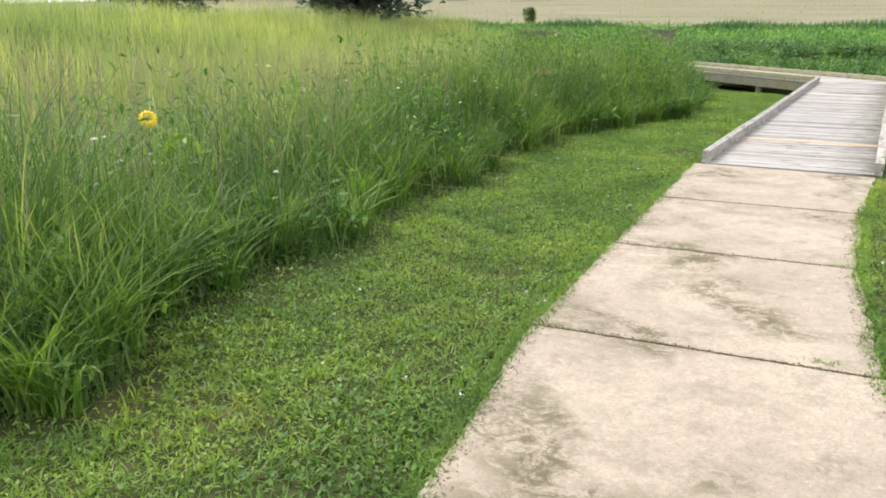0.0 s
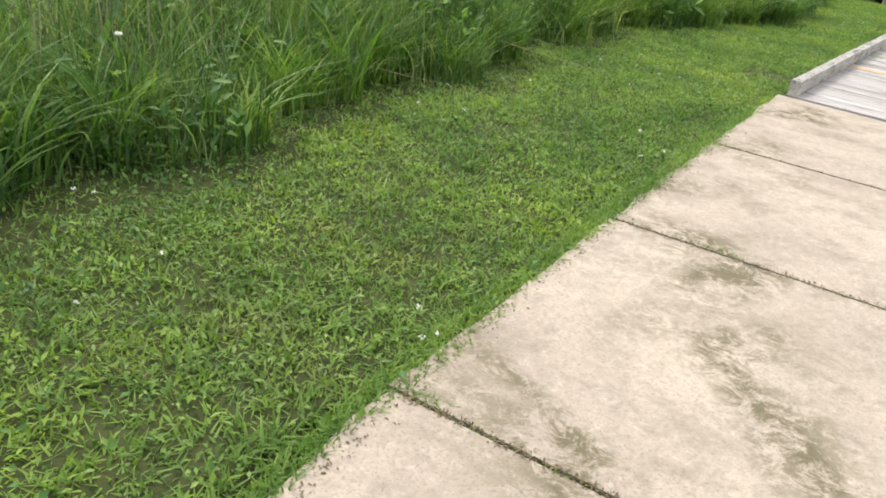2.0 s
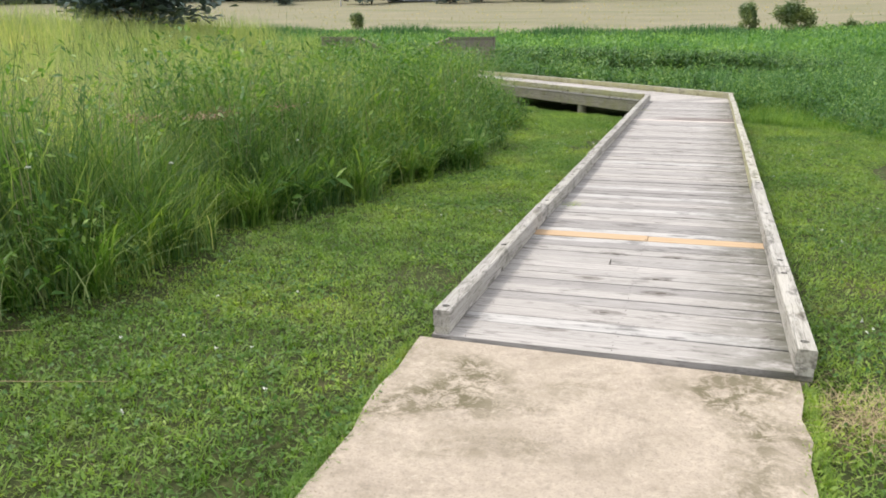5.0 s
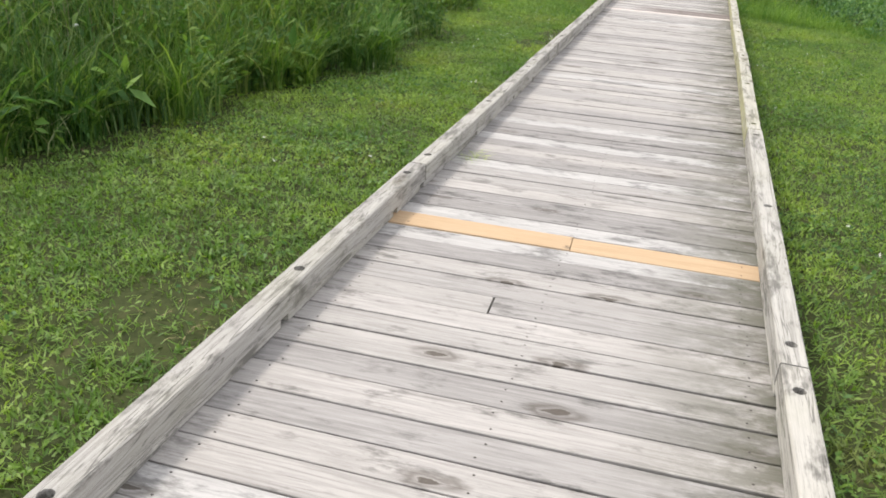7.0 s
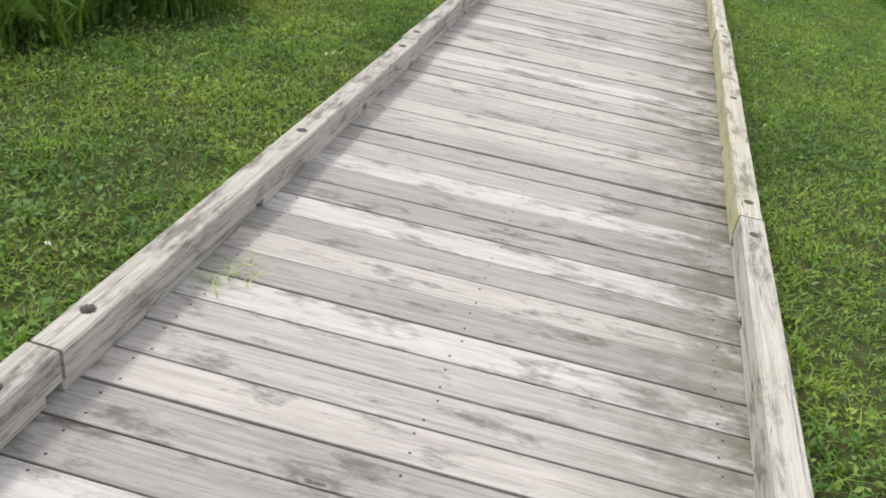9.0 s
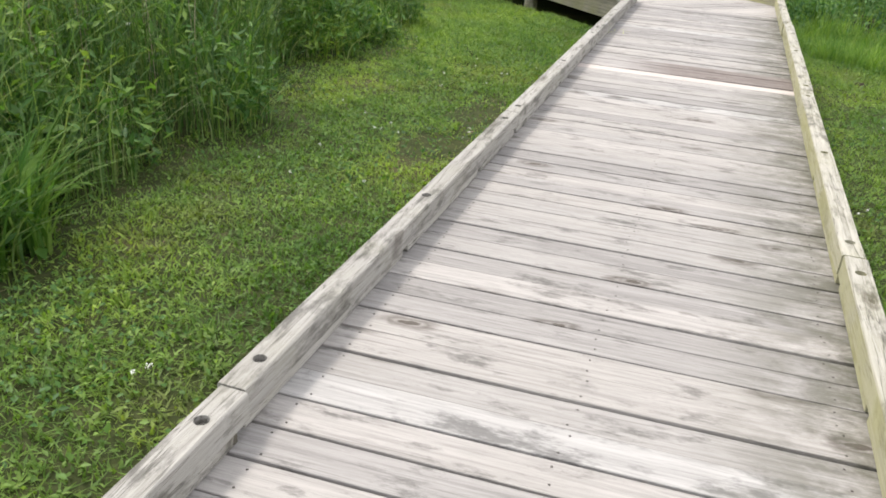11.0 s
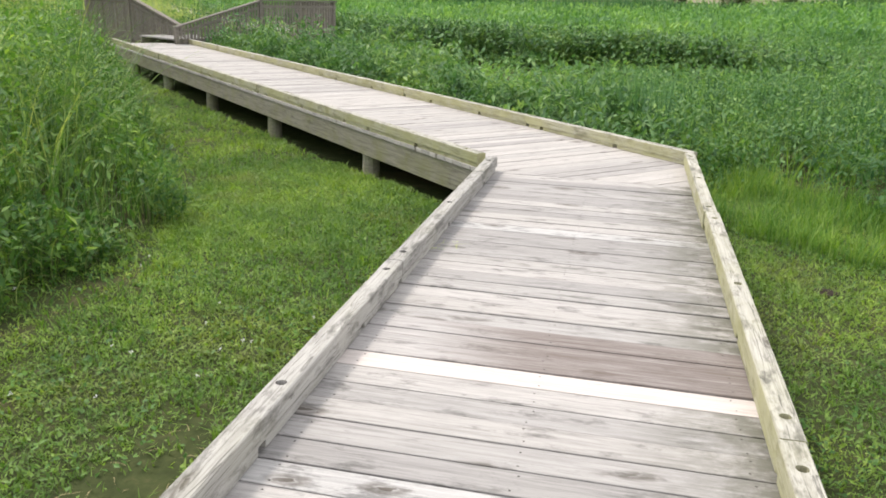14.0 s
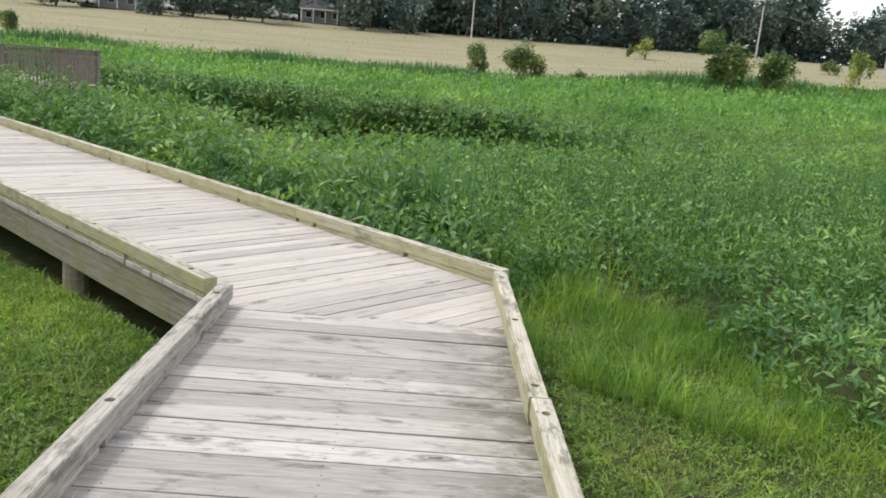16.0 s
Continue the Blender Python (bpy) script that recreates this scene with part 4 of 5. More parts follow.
def mounds(cx, cy, r, h, per, leaf_len, leaf_w):
    """Bushy plants: leaves over the domes of separate cushions, with gaps between them."""
    n = len(cx)
    a = R.uniform(0, 2 * np.pi, (n, per))
    up = R.random((n, per)) ** 0.8
    out_r = np.sqrt(1 - up * up * 0.96) * (0.72 + 0.36 * R.random((n, per))) * (1 + 0.25 * np.sin(3 * a + R.uniform(0, 6.28, (n, 1))))
    x = (cx[:, None] + r[:, None] * out_r * np.cos(a)).ravel()
    y = (cy[:, None] + r[:, None] * out_r * np.sin(a)).ravel()
    z = (land(cx, cy)[:, None] + h[:, None] * (0.10 + 0.9 * up) * (0.8 + 0.3 * R.random((n, per)))).ravel()
    k = R.uniform(0.6, 1.35, n * per)
    return leaves(x, y, z, leaf_len * k, leaf_w * k, 0.45)


# dark leafy row beside the second deck and two more rows out in the marsh
sets = []
x, y = scatter(30000, -14, 5, 16.0, 33.0, lambda x, y: marsh(x, y) & (x + y < S_RIGHT + 3.0 + 0.6 * np.sin(x * 1.9)) & (x < 1.7))
keep = R.random(len(x)) < 0.15 + 0.4 * clumps(x, y, 0.6, 61)
x, y = x[keep], y[keep]
hh = (0.55 + 0.58 * np.clip((x + y - S_RIGHT - 0.4) / 0.9, 0, 1)) * R.uniform(0.65, 1.2, len(x)) * (0.8 + 0.35 * clumps(x, y, 0.7, 62))
hh = hh * lerp(x, [-3, 0.2, 1.7], [1.0, 0.9, 0.5])
sets += weed_stand(x, y, land(x, y), hh, 15, 0.135, 0.05)
x, y = scatter(3000, -14, 1.6, 16.0, 33.0, lambda x, y: marsh(x, y) & (x + y > S_RIGHT + 0.75) & (x + y < S_RIGHT + 3.2 + 0.6 * np.sin(x * 1.9)))
n = len(x)
sets.append(mounds(x, y, R.uniform(0.22, 0.42, n), R.uniform(0.55, 1.0, n) * lerp(x, [-3, 0.2, 1.7], [1.0, 0.9, 0.6]), 120, 0.125, 0.042))
stuff("row_weeds", sets, M_ROWWEED, "dense leafy green marsh plants beside the boardwalk", "marsh plants")
sets = []
for cx, cy, ax, ay, n in ((1.8, 30.4, 3.8, 0.7, 900), (-3.5, 33.5, 4.5, 0.7, 800), (-12, 38.5, 6, 0.8, 700)):
    x, y = R.normal(cx, ax * 0.5, n), R.normal(0, ay * 0.5, n)
    y = cy - (x - cx) * 0.42 + y
    hh = R.uniform(0.8, 1.25, n)
    sets += weed_stand(x, y, land(x, y), hh, 14, 0.17, 0.06)
stuff("dark_marsh_weeds", sets, M_DARKWEED, "dark green rows of leafy plants out in the marsh", "marsh plants")

sets = []
x, y = scatter(25000, 0.5, 20, 9.0, 26.0, lambda x, y: marsh(x, y) & (x < 3.5 + (y - 5) * 0.8))
keep = R.random(len(x)) < 0.04 + 0.2 * clumps(x, y, 0.45, 71)
x, y = x[keep], y[keep]
hh = np.clip(0.26 + 0.7 * fringe(x, y), 0.26, 0.8) * R.uniform(0.6, 1.25, len(x)) * (0.28 + 1.3 * clumps(x, y, 0.32, 72))
sets += weed_stand(x, y, land(x, y), hh, 18, 0.088, 0.030)
x, y = scatter(2100, 0.5, 20, 11.0, 26.0, lambda x, y: marsh(x, y) & (x < 3.5 + (y - 5) * 0.8))
n = len(x)
tall = np.clip(0.42 + 0.35 * fringe(x, y), 0.34, 0.66) * R.uniform(0.55, 1.3, n)
sets.append(mounds(x, y, R.uniform(0.2, 0.46, n), tall, 95, 0.092, 0.030))
stuff("marsh_plants", sets, M_MARSH, "bright green leafy plants at the edge of the marsh", "marsh plants")
sets = []
x, y = scatter(30000, -32, 40, 22.0, 48.0, lambda x, y: marsh(x, y) & (x + y > S_RIGHT + 3.0) & (np.abs(x) < 8 + y * 0.68))
keep = R.random(len(x)) < 0.25 + 0.45 * clumps(x, y, 1.6, 73)
x, y = x[keep], y[keep]
hh = R.uniform(0.35, 0.75, len(x)) * (0.35 + 1.1 * clumps(x, y, 0.8, 74))
sets += weed_stand(x, y, land(x, y), hh, 5, 0.17, 0.065)
x, y = scatter(2200, -32, 40, 22.0, 48.0, lambda x, y: marsh(x, y) & (x + y > S_RIGHT + 3.0) & (np.abs(x) < 8 + y * 0.68))
n = len(x)
sets.append(mounds(x, y, R.uniform(0.35, 0.8, n), R.uniform(0.28, 0.68, n), 40, 0.16, 0.065))
x, y = scatter(28000, -75, 70, 46.0, 84.0, lambda x, y: np.abs(x) < 14 + y * 0.75)
hh = R.uniform(0.3, 0.65, len(x))
sets.append(leaves(x, y, land(x, y) + hh, R.uniform(0.24, 0.5, len(x)), R.uniform(0.11, 0.22, len(x)), 0.6))
sets.append(blades(x[:12000], y[:12000], land(x[:12000], y[:12000]), hh[:12000] + 0.2, np.full(len(x[:12000]), 0.12), hh[:12000] * 0.3, 2))
stuff("open_marsh", sets, M_MEADOW_MARSH, "bright green low plants covering the open marsh", "marsh plants")

# grass fringe along the marsh and reeds in it
sets = []
x, y = scatter(62000, 1.78, 6.0, 8.0, 18.2, lambda x, y: (x < marsh_edge(y) + 0.25) & ((y > lerp(x, [1.8, 2.08, 2.69, 3.36, 3.67], [15.4, 15.06, 14.36, 14.0, 13.84])) | (x > marsh_edge(y) - 0.22)))
keep = R.random(len(x)) < 0.25 + 0.75 * clumps(x, y, 0.14, 79)
x, y = x[keep], y[keep]
hh = R.uniform(0.12, 0.38, len(x)) * (0.45 + 0.8 * clumps(x, y, 0.22, 78)) * np.where(x > marsh_edge(y) - 0.22, 0.9, 1.0)
sets.append(blades(x, y, land(x, y), hh, R.uniform(0.005, 0.009, len(x)), hh * R.uniform(0.2, 0.9, len(x)), 3))
x, y = scatter(9000, -1.0, 14, 16.5, 24, lambda x, y: marsh(x, y))
keep = clumps(x, y, 0.5, 77) > 0.6
x, y = x[keep], y[keep]
hh = R.uniform(0.35, 0.8, len(x))
sets.append(blades(x, y, land(x, y), hh, R.uniform(0.008, 0.014, len(x)), hh * R.uniform(0.1, 0.6, len(x)), 3))
stuff("marsh_grass", sets, M_FRINGE, "fresh green knee-high grass fringing the marsh", "grass")

# longer, fresher grass on the damp ground before the second deck
x, y = scatter(30000, -9.0, -0.1, 11.2, 20.0, lambda x, y: (x > prairie_edge(y)) & (x + y < S_LEFT - 0.05))
keep = R.random(len(x)) < (0.35 + 0.65 * clumps(x, y, 0.2, 85)) * lerp(y - 0.5 * x, [11.6, 13.2], [0.15, 1.0])
x, y = x[keep], y[keep]
hh = R.uniform(0.05, 0.14, len(x))
stuff("fresh_lawn", [blades(x, y, land(x, y) - 0.005, hh, R.uniform(0.007, 0.012, len(x)), hh * R.uniform(0.3, 1.1, len(x)), 2)], M_FRINGE, "longer fresh green grass on damp ground by the raised boardwalk", "grass")

sets = []
for cx, cy, sx, sy, n, h in ((1.1, 18.7, 0.6, 0.5, 420, 1.2), (8.0, 19.5, 1.1, 0.8, 420, 1.1), (9.6, 23.0, 2.2, 1.4, 700, 1.15), (6.5, 22.0, 1.2, 1.0, 260, 1.0), (5.2, 29, 1.5, 1.0, 240, 1.2), (14.0, 26.0, 2.5, 2.0, 500, 1.1), (4.6, 19.8, 1.0, 0.8, 260, 0.95), (6.2, 17.6, 0.9, 0.6, 240, 0.85), (3.2, 21.6, 1.2, 0.8, 260, 1.0), (8.2, 16.4, 0.9, 0.9, 260, 0.95), (11.5, 21.0, 1.4, 1.2, 420, 1.05), (7.6, 25.5, 1.8, 1.0, 300, 1.1)):
    x, y = R.normal(cx, sx * 0.6, n), R.normal(cy, sy * 0.6, n)
    hh = h * R.uniform(0.6, 1.1, n)
    sets.append(blades(x, y, land(x, y), hh, R.uniform(0.014, 0.026, n), hh * R.uniform(0.03, 0.25, n), 3))
x = R.uniform(-70, 75, 26000)
y = 77.5 + 2.2 * np.sin(x * 0.07) + R.normal(0, 1.3, 26000)
hh = R.uniform(0.6, 1.6, 26000) * (0.45 + 0.8 * clumps(x, y * 0.2, 3.0, 81))
sets.append(blades(x, y, land(x, y), hh, R.uniform(0.06, 0.14, 26000), hh * 0.15, 2))
stuff("reeds", sets, M_REED, "blue-green upright cattail reeds in clumps", "reeds")

n = 7000
x, y = R.uniform(-150, 110, n), 81 + 95 * R.random(n) ** 1.3
hh = R.uniform(0.12, 0.4, n)
stuff("hay_field", [blades(x, y, land(x, y) - 0.02, hh, R.uniform(0.05, 0.13, n), hh * 0.3, 2)], M_TAN, "dry tan hay field rising to the trees", "field")

# ---- bridge with slatted railings at the far end of the second deck ----
bridge = tagged(new("timber_bridge"), "old grey timber footbridge with slatted railings", "bridge")
B0, BDIR = Vector((-10.7, 27.4)), Vector((0.46, 0.888))
ang = math.degrees(math.atan2(BDIR.y, BDIR.x))
BM = pose(B0.x, B0.y, 0, 0, 0, ang)              # local x along the bridge, local y to its left
bm = bmesh.new()
for i in range(39):
    box(bm, i * 0.1455, i * 0.1455 + 0.139, 0.0, 1.85, 0.10, 0.138)
deck = part("deck", bm, M_BOARD, bridge)
deck.matrix_basis = BM
bm = bmesh.new()
for y in (0.05, 1.75):
    box(bm, 0, 5.65, y, y + 0.05, -0.15, 0.097)
part("beam", bm, M_BEAM, bridge).matrix_basis = BM


def top_line(x):
    return 0.45 + (1.18 - 0.45) * min(1.0, x / 2.75)


def railing(m, side):
    """Posts, sloped and level rails and balusters along local x of m."""
    for x in (0.0, 2.75, 5.55):
        bm = bmesh.new()
        g = m @ Vector((x, side, 0))
        box(bm, x - 0.05, x + 0.05, side - 0.05, side + 0.05, float(land(g.x, g.y)) - 0.1, top_line(x) - 0.02, 0.004)
        part("railing_post", bm, M_RAIL, bridge).matrix_basis = m
    for a, b in ((0.0, 2.75), (2.75, 5.6)):
        for off, th in ((0.0, 0.045), (-0.16, 0.07)):
            bm = bmesh.new()
            za, zb = top_line(a) + off, top_line(b) + off
            w = 0.075 if off == 0 else 0.022
            vs = [bm.verts.new((x, side + s * w, z + dz)) for x, z in ((a - 0.05, za), (b + 0.05, zb)) for s in (-1, 1) for dz in (-th, 0)]
            for f in ((0, 1, 3, 2), (4, 6, 7, 5), (0, 4, 5, 1), (2, 3, 7, 6), (1, 5, 7, 3), (0, 2, 6, 4)):
                bm.faces.new([vs[i] for i in f])
            bmesh.ops.recalc_face_normals(bm, faces=bm.faces[:])
            part("handrail" if off == 0 else "rail", bm, M_RAIL, bridge).matrix_basis = m
    bm = bmesh.new()
    box(bm, -0.05, 5.6, side - 0.03, side + 0.03, -0.12, 0.13)
    part("edge_beam", bm, M_RAIL, bridge).matrix_basis = m
    x = 0.14
    while x < 5.5:
        h = round(top_line(x) - 0.06, 2)
        if h not in me_cache:
            me_cache[h] = slab_mesh("baluster", [(-0.032, -0.012), (0.032, -0.012), (0.032, 0.012), (-0.032, 0.012)], 0.135, h, (M_RAIL,))
        piece("baluster", me_cache[h], bridge, m @ pose(x, side, 0))
        x += 0.105


me_cache = {}
railing(BM, -0.02)
railing(pose(-11.25, 28.55, 0, 0, 0, math.degrees(math.atan2(0.485, -0.875))), 0.0)
bm = bmesh.new()
for i in range(12):
    x = 5.6
    box(bm, x - 0.012, x + 0.012, 0.05 + i * 0.15, 0.05 + i * 0.15 + 0.14, 0.14, 1.12)
part("end_panel", bm, M_RAIL, bridge).matrix_basis = BM

# third stretch of boardwalk, running on across the marsh
boardwalk_beyond = tagged(new("boardwalk_beyond"), "distant pale boardwalk crossing the marsh", "boardwalk", kind="structure")
FAR_M = pose(-10.6, 34.2, 0.10, 0, 0, math.degrees(math.atan2(0.77, -0.64)))
bm = bmesh.new()
for i in range(290):
    box(bm, i * 0.15, i * 0.15 + 0.142, -0.9, 0.9, -0.038, 0.0)
tagged(part("planking", bm, M_BOARD_DRY, boardwalk_beyond), kind="stuff").matrix_basis = FAR_M
for y in (-0.86, 0.86):
    bm = bmesh.new()
    box(bm, 0, 43.4, y - 0.045, y + 0.045, 0.042, 0.13, 0.004)
    part("kerb", bm, M_KERB_MOSS, boardwalk_beyond).matrix_basis = FAR_M
    bm = bmesh.new()
    box(bm, 0, 43.4, y - 0.035, y + 0.035, 0.001, 0.041)
    part("spacer", bm, M_KERB_MOSS, boardwalk_beyond).matrix_basis = FAR_M
    bm = bmesh.new()
    box(bm, 0, 43.4, y - 0.02, y + 0.02, -0.28, -0.039)
    part("joist", bm, M_BEAM, boardwalk_beyond).matrix_basis = FAR_M
    for k in range(14):
        p = FAR_M @ Vector((k * 3.2 + 0.5, y, 0))
        bm = bmesh.new()
        tube(bm, (0, 0, min(float(land(p.x, p.y)), -0.3) - 0.3), (0, 0, -0.185), 0.1, 0.1, 8)
        part("post", bm, M_BEAM, boardwalk_beyond).matrix_basis = pose(p.x, p.y, 0)

# ---- trees and bushes ----


def crown_mesh(name, seed, lobes, leaf, n, material):
    """A crown of many leaf clumps gathered in uneven lobes; radius and height about 1."""
    s = np.random.default_rng(seed)
    pts = []
    for _ in range(lobes):
        c = s.normal(0, 0.34, 3) * (1, 1, 0.85)
        r = s.uniform(0.25, 0.46)
        m = n // lobes
        d = s.normal(0, 1, (m, 3))
        d /= np.linalg.norm(d, axis=1)[:, None]
        pts.append(c + d * r * (s.random((m, 1)) ** 0.35))
    p = np.concatenate(pts)
    k = leaf * s.uniform(0.5, 1.4, len(p))
    v, t = leaves(p[:, 0], p[:, 1], p[:, 2], k, k * 0.6, 0.0)
    return fast_mesh(name, v, t, material)


def woody(name, crown, height, radius, trunk_h, trunk_r, label, category, group):
    """A tree or bush: tapered trunk with limbs, and its crown."""
    root = tagged(new(name), label, category, group)
    bm = bmesh.new()
    tube(bm, (0, 0, -0.4), (0.05 * radius, 0, trunk_h), trunk_r, trunk_r * 0.65, 8)
    for k in range(5):
        a = k * 1.257
        tube(bm, (0.05 * radius, 0, trunk_h * (0.75 + 0.05 * k)), (math.cos(a) * radius * 0.45, math.sin(a) * radius * 0.45, trunk_h + (height - trunk_h) * 0.45), trunk_r * 0.45, trunk_r * 0.12, 5)
    part("trunk", bm, M_BARK, root)
    c = new("crown", crown)
    c.parent = root
    hz = (height - trunk_h * 0.55) / 2
    c.matrix_basis = pose(0, 0, height - hz) @ Matrix.Diagonal((radius * 1.05, radius * 1.05, hz * 1.08, 1))
    return root


tree_rng = random.Random(19)
protos = []
for k in range(5):
    # crown leaves carry the far wood's haze in their base colour
    cr = crown_mesh("crown", 100 + k, 26, 0.165, 2400, M_TREE_HAZED)
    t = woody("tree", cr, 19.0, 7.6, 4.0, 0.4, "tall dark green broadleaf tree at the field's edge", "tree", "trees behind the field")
    protos.append(t)
k = 0
for row, (yy0, step) in enumerate(((172, 8.5), (184, 9.5))):
    x = -215.0
    while x < 130:
        px, py = x + tree_rng.uniform(-2.5, 2.5), yy0 + tree_rng.uniform(-4, 4)
        x += step
        if row == 0 and (-88 < px < -66 or -40 < px < -24):
            continue
        sc = tree_rng.uniform(0.62, 1.12) * (1.0 if px < 45 else 0.93)
        m = pose(px, py, float(land(px, py)), 0, 0, tree_rng.uniform(0, 360)) @ Matrix.Diagonal((sc, sc, sc * tree_rng.uniform(0.9, 1.15), 1))
        if k < 5:
            protos[k].matrix_basis = m
        else:
            copy_thing(protos[k % 5], m)
        k += 1
# smaller trees that stand before the houses
for k, (px, py, sc) in enumerate(((-64, 150, 0.62), (-47.5, 150, 0.66), (-42, 154, 0.72), (-36, 156, 0.70), (-30, 154, 0.66), (-13, 158, 0.74), (-5, 160, 0.70), (-84, 152, 0.58))):
    copy_thing(protos[k % 5], pose(px, py, float(land(px, py)) - 1.6, 0, 0, 71 * k) @ Matrix.Diagonal((sc, sc, sc, 1)))
# undergrowth that closes the foot of the wood
x = R.uniform(-230, 140, 46000)
y = R.uniform(171, 192, 46000)
xb, yb = R.uniform(-230, 66, 9000), R.uniform(192, 200, 9000)
stuff("undergrowth", [leaves(xb, yb, land(xb, yb) + R.uniform(0, 15, 9000), R.uniform(1.8, 3.2, 9000), R.uniform(1.2, 2.2, 9000), 0.2), leaves(x, y, land(x, y) + R.uniform(0, 9.0, 46000) * R.random(46000) ** 0.5, R.uniform(0.8, 1.6, 46000), R.uniform(0.5, 1.0, 46000), 0.2)], M_TREE_HAZED, "dark thicket under the far trees", "undergrowth")

bush_crowns = [crown_mesh("crown", 200 + k, 16, 0.15, 2800, M_BUSH) for k in range(3)]
pale_crown = crown_mesh("crown", 210, 9, 0.2, 900, M_PALEBUSH)
dark_crown = crown_mesh("crown", 211, 14, 0.13, 3000, M_TREE_HAZED)
CAM16 = Vector((1.143, 9.992))


def out(azimuth, dist):
    """The place at a bearing (degrees to the right of +y) and a distance from the walk's end."""
    a = radians(azimuth)
    return CAM16.x + math.sin(a) * dist, CAM16.y + math.cos(a) * dist


for n, (az, dist, hgt, rad, kind) in enumerate(((2.7, 72, 3.6, 1.3, 0), (6.1, 71, 3.9, 1.9, 1), (19.75, 70, 5.2, 2.5, 2), (22.7, 69, 3.8, 1.9, 0), (9.8, 72, 1.5, 0.7, 1), (14.1, 120, 3.2, 1.6, 3), (13.0, 125, 1.9, 0.7, 1), (27.2, 74, 4.1, 0.9, 3), (25.6, 112, 2.0, 1.2, 1), (-27.6, 88, 2.6, 1.2, 0))):
    px, py = out(az, dist)
    b = woody("bush", pale_crown if kind == 3 else bush_crowns[kind], hgt, rad, hgt * 0.08, 0.07, "pale yellow-green sapling in the hay field" if kind == 3 else "rounded grey-green bush at the marsh edge", "bush", "bushes along the field")
    b.matrix_basis = pose(px, py, float(land(px, py)) - 0.1, 0, 0, 40 * n)
for px, py, hgt, rad in ((-31, 21.7, 5.6, 3.4), (-24.7, 29, 5.6, 3.7), (-27.5, 31.5, 4.6, 3.0)):
    b = woody("bush", dark_crown, hgt, rad, hgt * 0.05, 0.16, "large dark spreading bush in the meadow", "bush", "meadow bushes")
    b.matrix_basis = pose(px, py, float(land(px, py)) - 0.5, 0, 0, px * 7)

# ---- houses, cars, poles beyond the field ----


def house(px, py, turn, width, depth, wall_h, roof_h, label, porch):
    root = tagged(new("house"), label, "house", "houses beyond the field")
    root.matrix_basis = pose(px, py, float(land(px, py)) - 0.2, 0, 0, turn)
    bm = bmesh.new()
    box(bm, -width / 2, width / 2, -depth / 2, depth / 2, 0, wall_h)
    part("wall", bm, M_SIDING, root)
    bm = bmesh.new()
    o = 0.45
    a = [bm.verts.new((x, y, z)) for x in (-width / 2 - o, width / 2 + o) for y, z in ((-depth / 2 - o, wall_h - 0.1), (0, wall_h + roof_h), (depth / 2 + o, wall_h - 0.1), (depth / 2 + o, wall_h - 0.32), (0, wall_h + roof_h - 0.25), (-depth / 2 - o, wall_h - 0.32))]
    for i in range(6):
        bm.faces.new((a[i], a[(i + 1) % 6], a[6 + (i + 1) % 6], a[6 + i]))
    bm.faces.new(a[:6])
    bm.faces.new(a[6:])
    bmesh.ops.recalc_face_normals(bm, faces=bm.faces[:])
    part("roof", bm, M_ROOF, root)
    bm = bmesh.new()
    for s in (-1, 1):
        vs = [bm.verts.new((s * width / 2, y, z)) for y, z in ((-depth / 2, wall_h), (depth / 2, wall_h), (0, wall_h + roof_h - 0.3))]
        bm.faces.new(vs)
    part("gable", bm, M_SIDING, root)
    for x in (-width * 0.32, width * 0.02, width * 0.32):
        bm = bmesh.new()
        box(bm, x - 0.62, x + 0.62, -depth / 2 - 0.06, -depth / 2 + 0.02, 0.9, 2.25)
        wdw = part("window", bm, M_SHADED_WHITE, root, "white window frame")
        bm = bmesh.new()
        box(bm, x - 0.52, x + 0.52, -depth / 2 - 0.08, -depth / 2 - 0.05, 1.0, 2.15)
        part("pane", bm, M_DARKPANE, wdw)
    if porch:
        bm = bmesh.new()
        box(bm, -width * 0.45, width * 0.45, -depth / 2 - 2.2, -depth / 2 - 0.05, 2.35, 2.55)
        part("porch_roof", bm, M_SHADED_WHITE, root)
        for x in (-0.42, -0.14, 0.14, 0.42):
            bm = bmesh.new()
            box(bm, width * x - 0.09, width * x + 0.09, -depth / 2 - 2.1, -depth / 2 - 1.92, 0, 2.35)
            part("porch_post", bm, M_SHADED_WHITE, root)
    return root


px, py = out(-21.5, 163)
house(px, py, 12, 10.8, 9, 3.0, 3.6, "dark grey house with white porch beyond the field", True)
px, py = out(-7.9, 166)
house(px, py, -8, 8.5, 7, 2.9, 3.4, "small grey house under the trees", True)


def parked_car(px, py, turn, long, tall, label):
    root = tagged(new("parked_car"), label, "car", "vehicles beyond the field")
    root.matrix_basis = pose(px, py, float(land(px, py)) + 0.55, 0, 0, turn)
    bm = bmesh.new()
    box(bm, -long / 2, long / 2, -0.9, 0.9, 0.3, 0.3 + tall * 0.45, 0.12)
    part("body", bm, M_SHADED_WHITE, root)
    bm = bmesh.new()
    box(bm, -long * 0.32, long * 0.25, -0.8, 0.8, 0.28 + tall * 0.45, 0.3 + tall, 0.2)
    part("cabin", bm, M_DARKPANE if tall < 1.7 else M_SHADED_WHITE, root)
    for x in (-long * 0.32, long * 0.32):
        for y in (-0.9, 0.75):
            bm = bmesh.new()
            tube(bm, (x, y, 0.34), (x, y + 0.2, 0.34), 0.34, 0.34, 12)
            part("wheel", bm, M_TYRE, root)


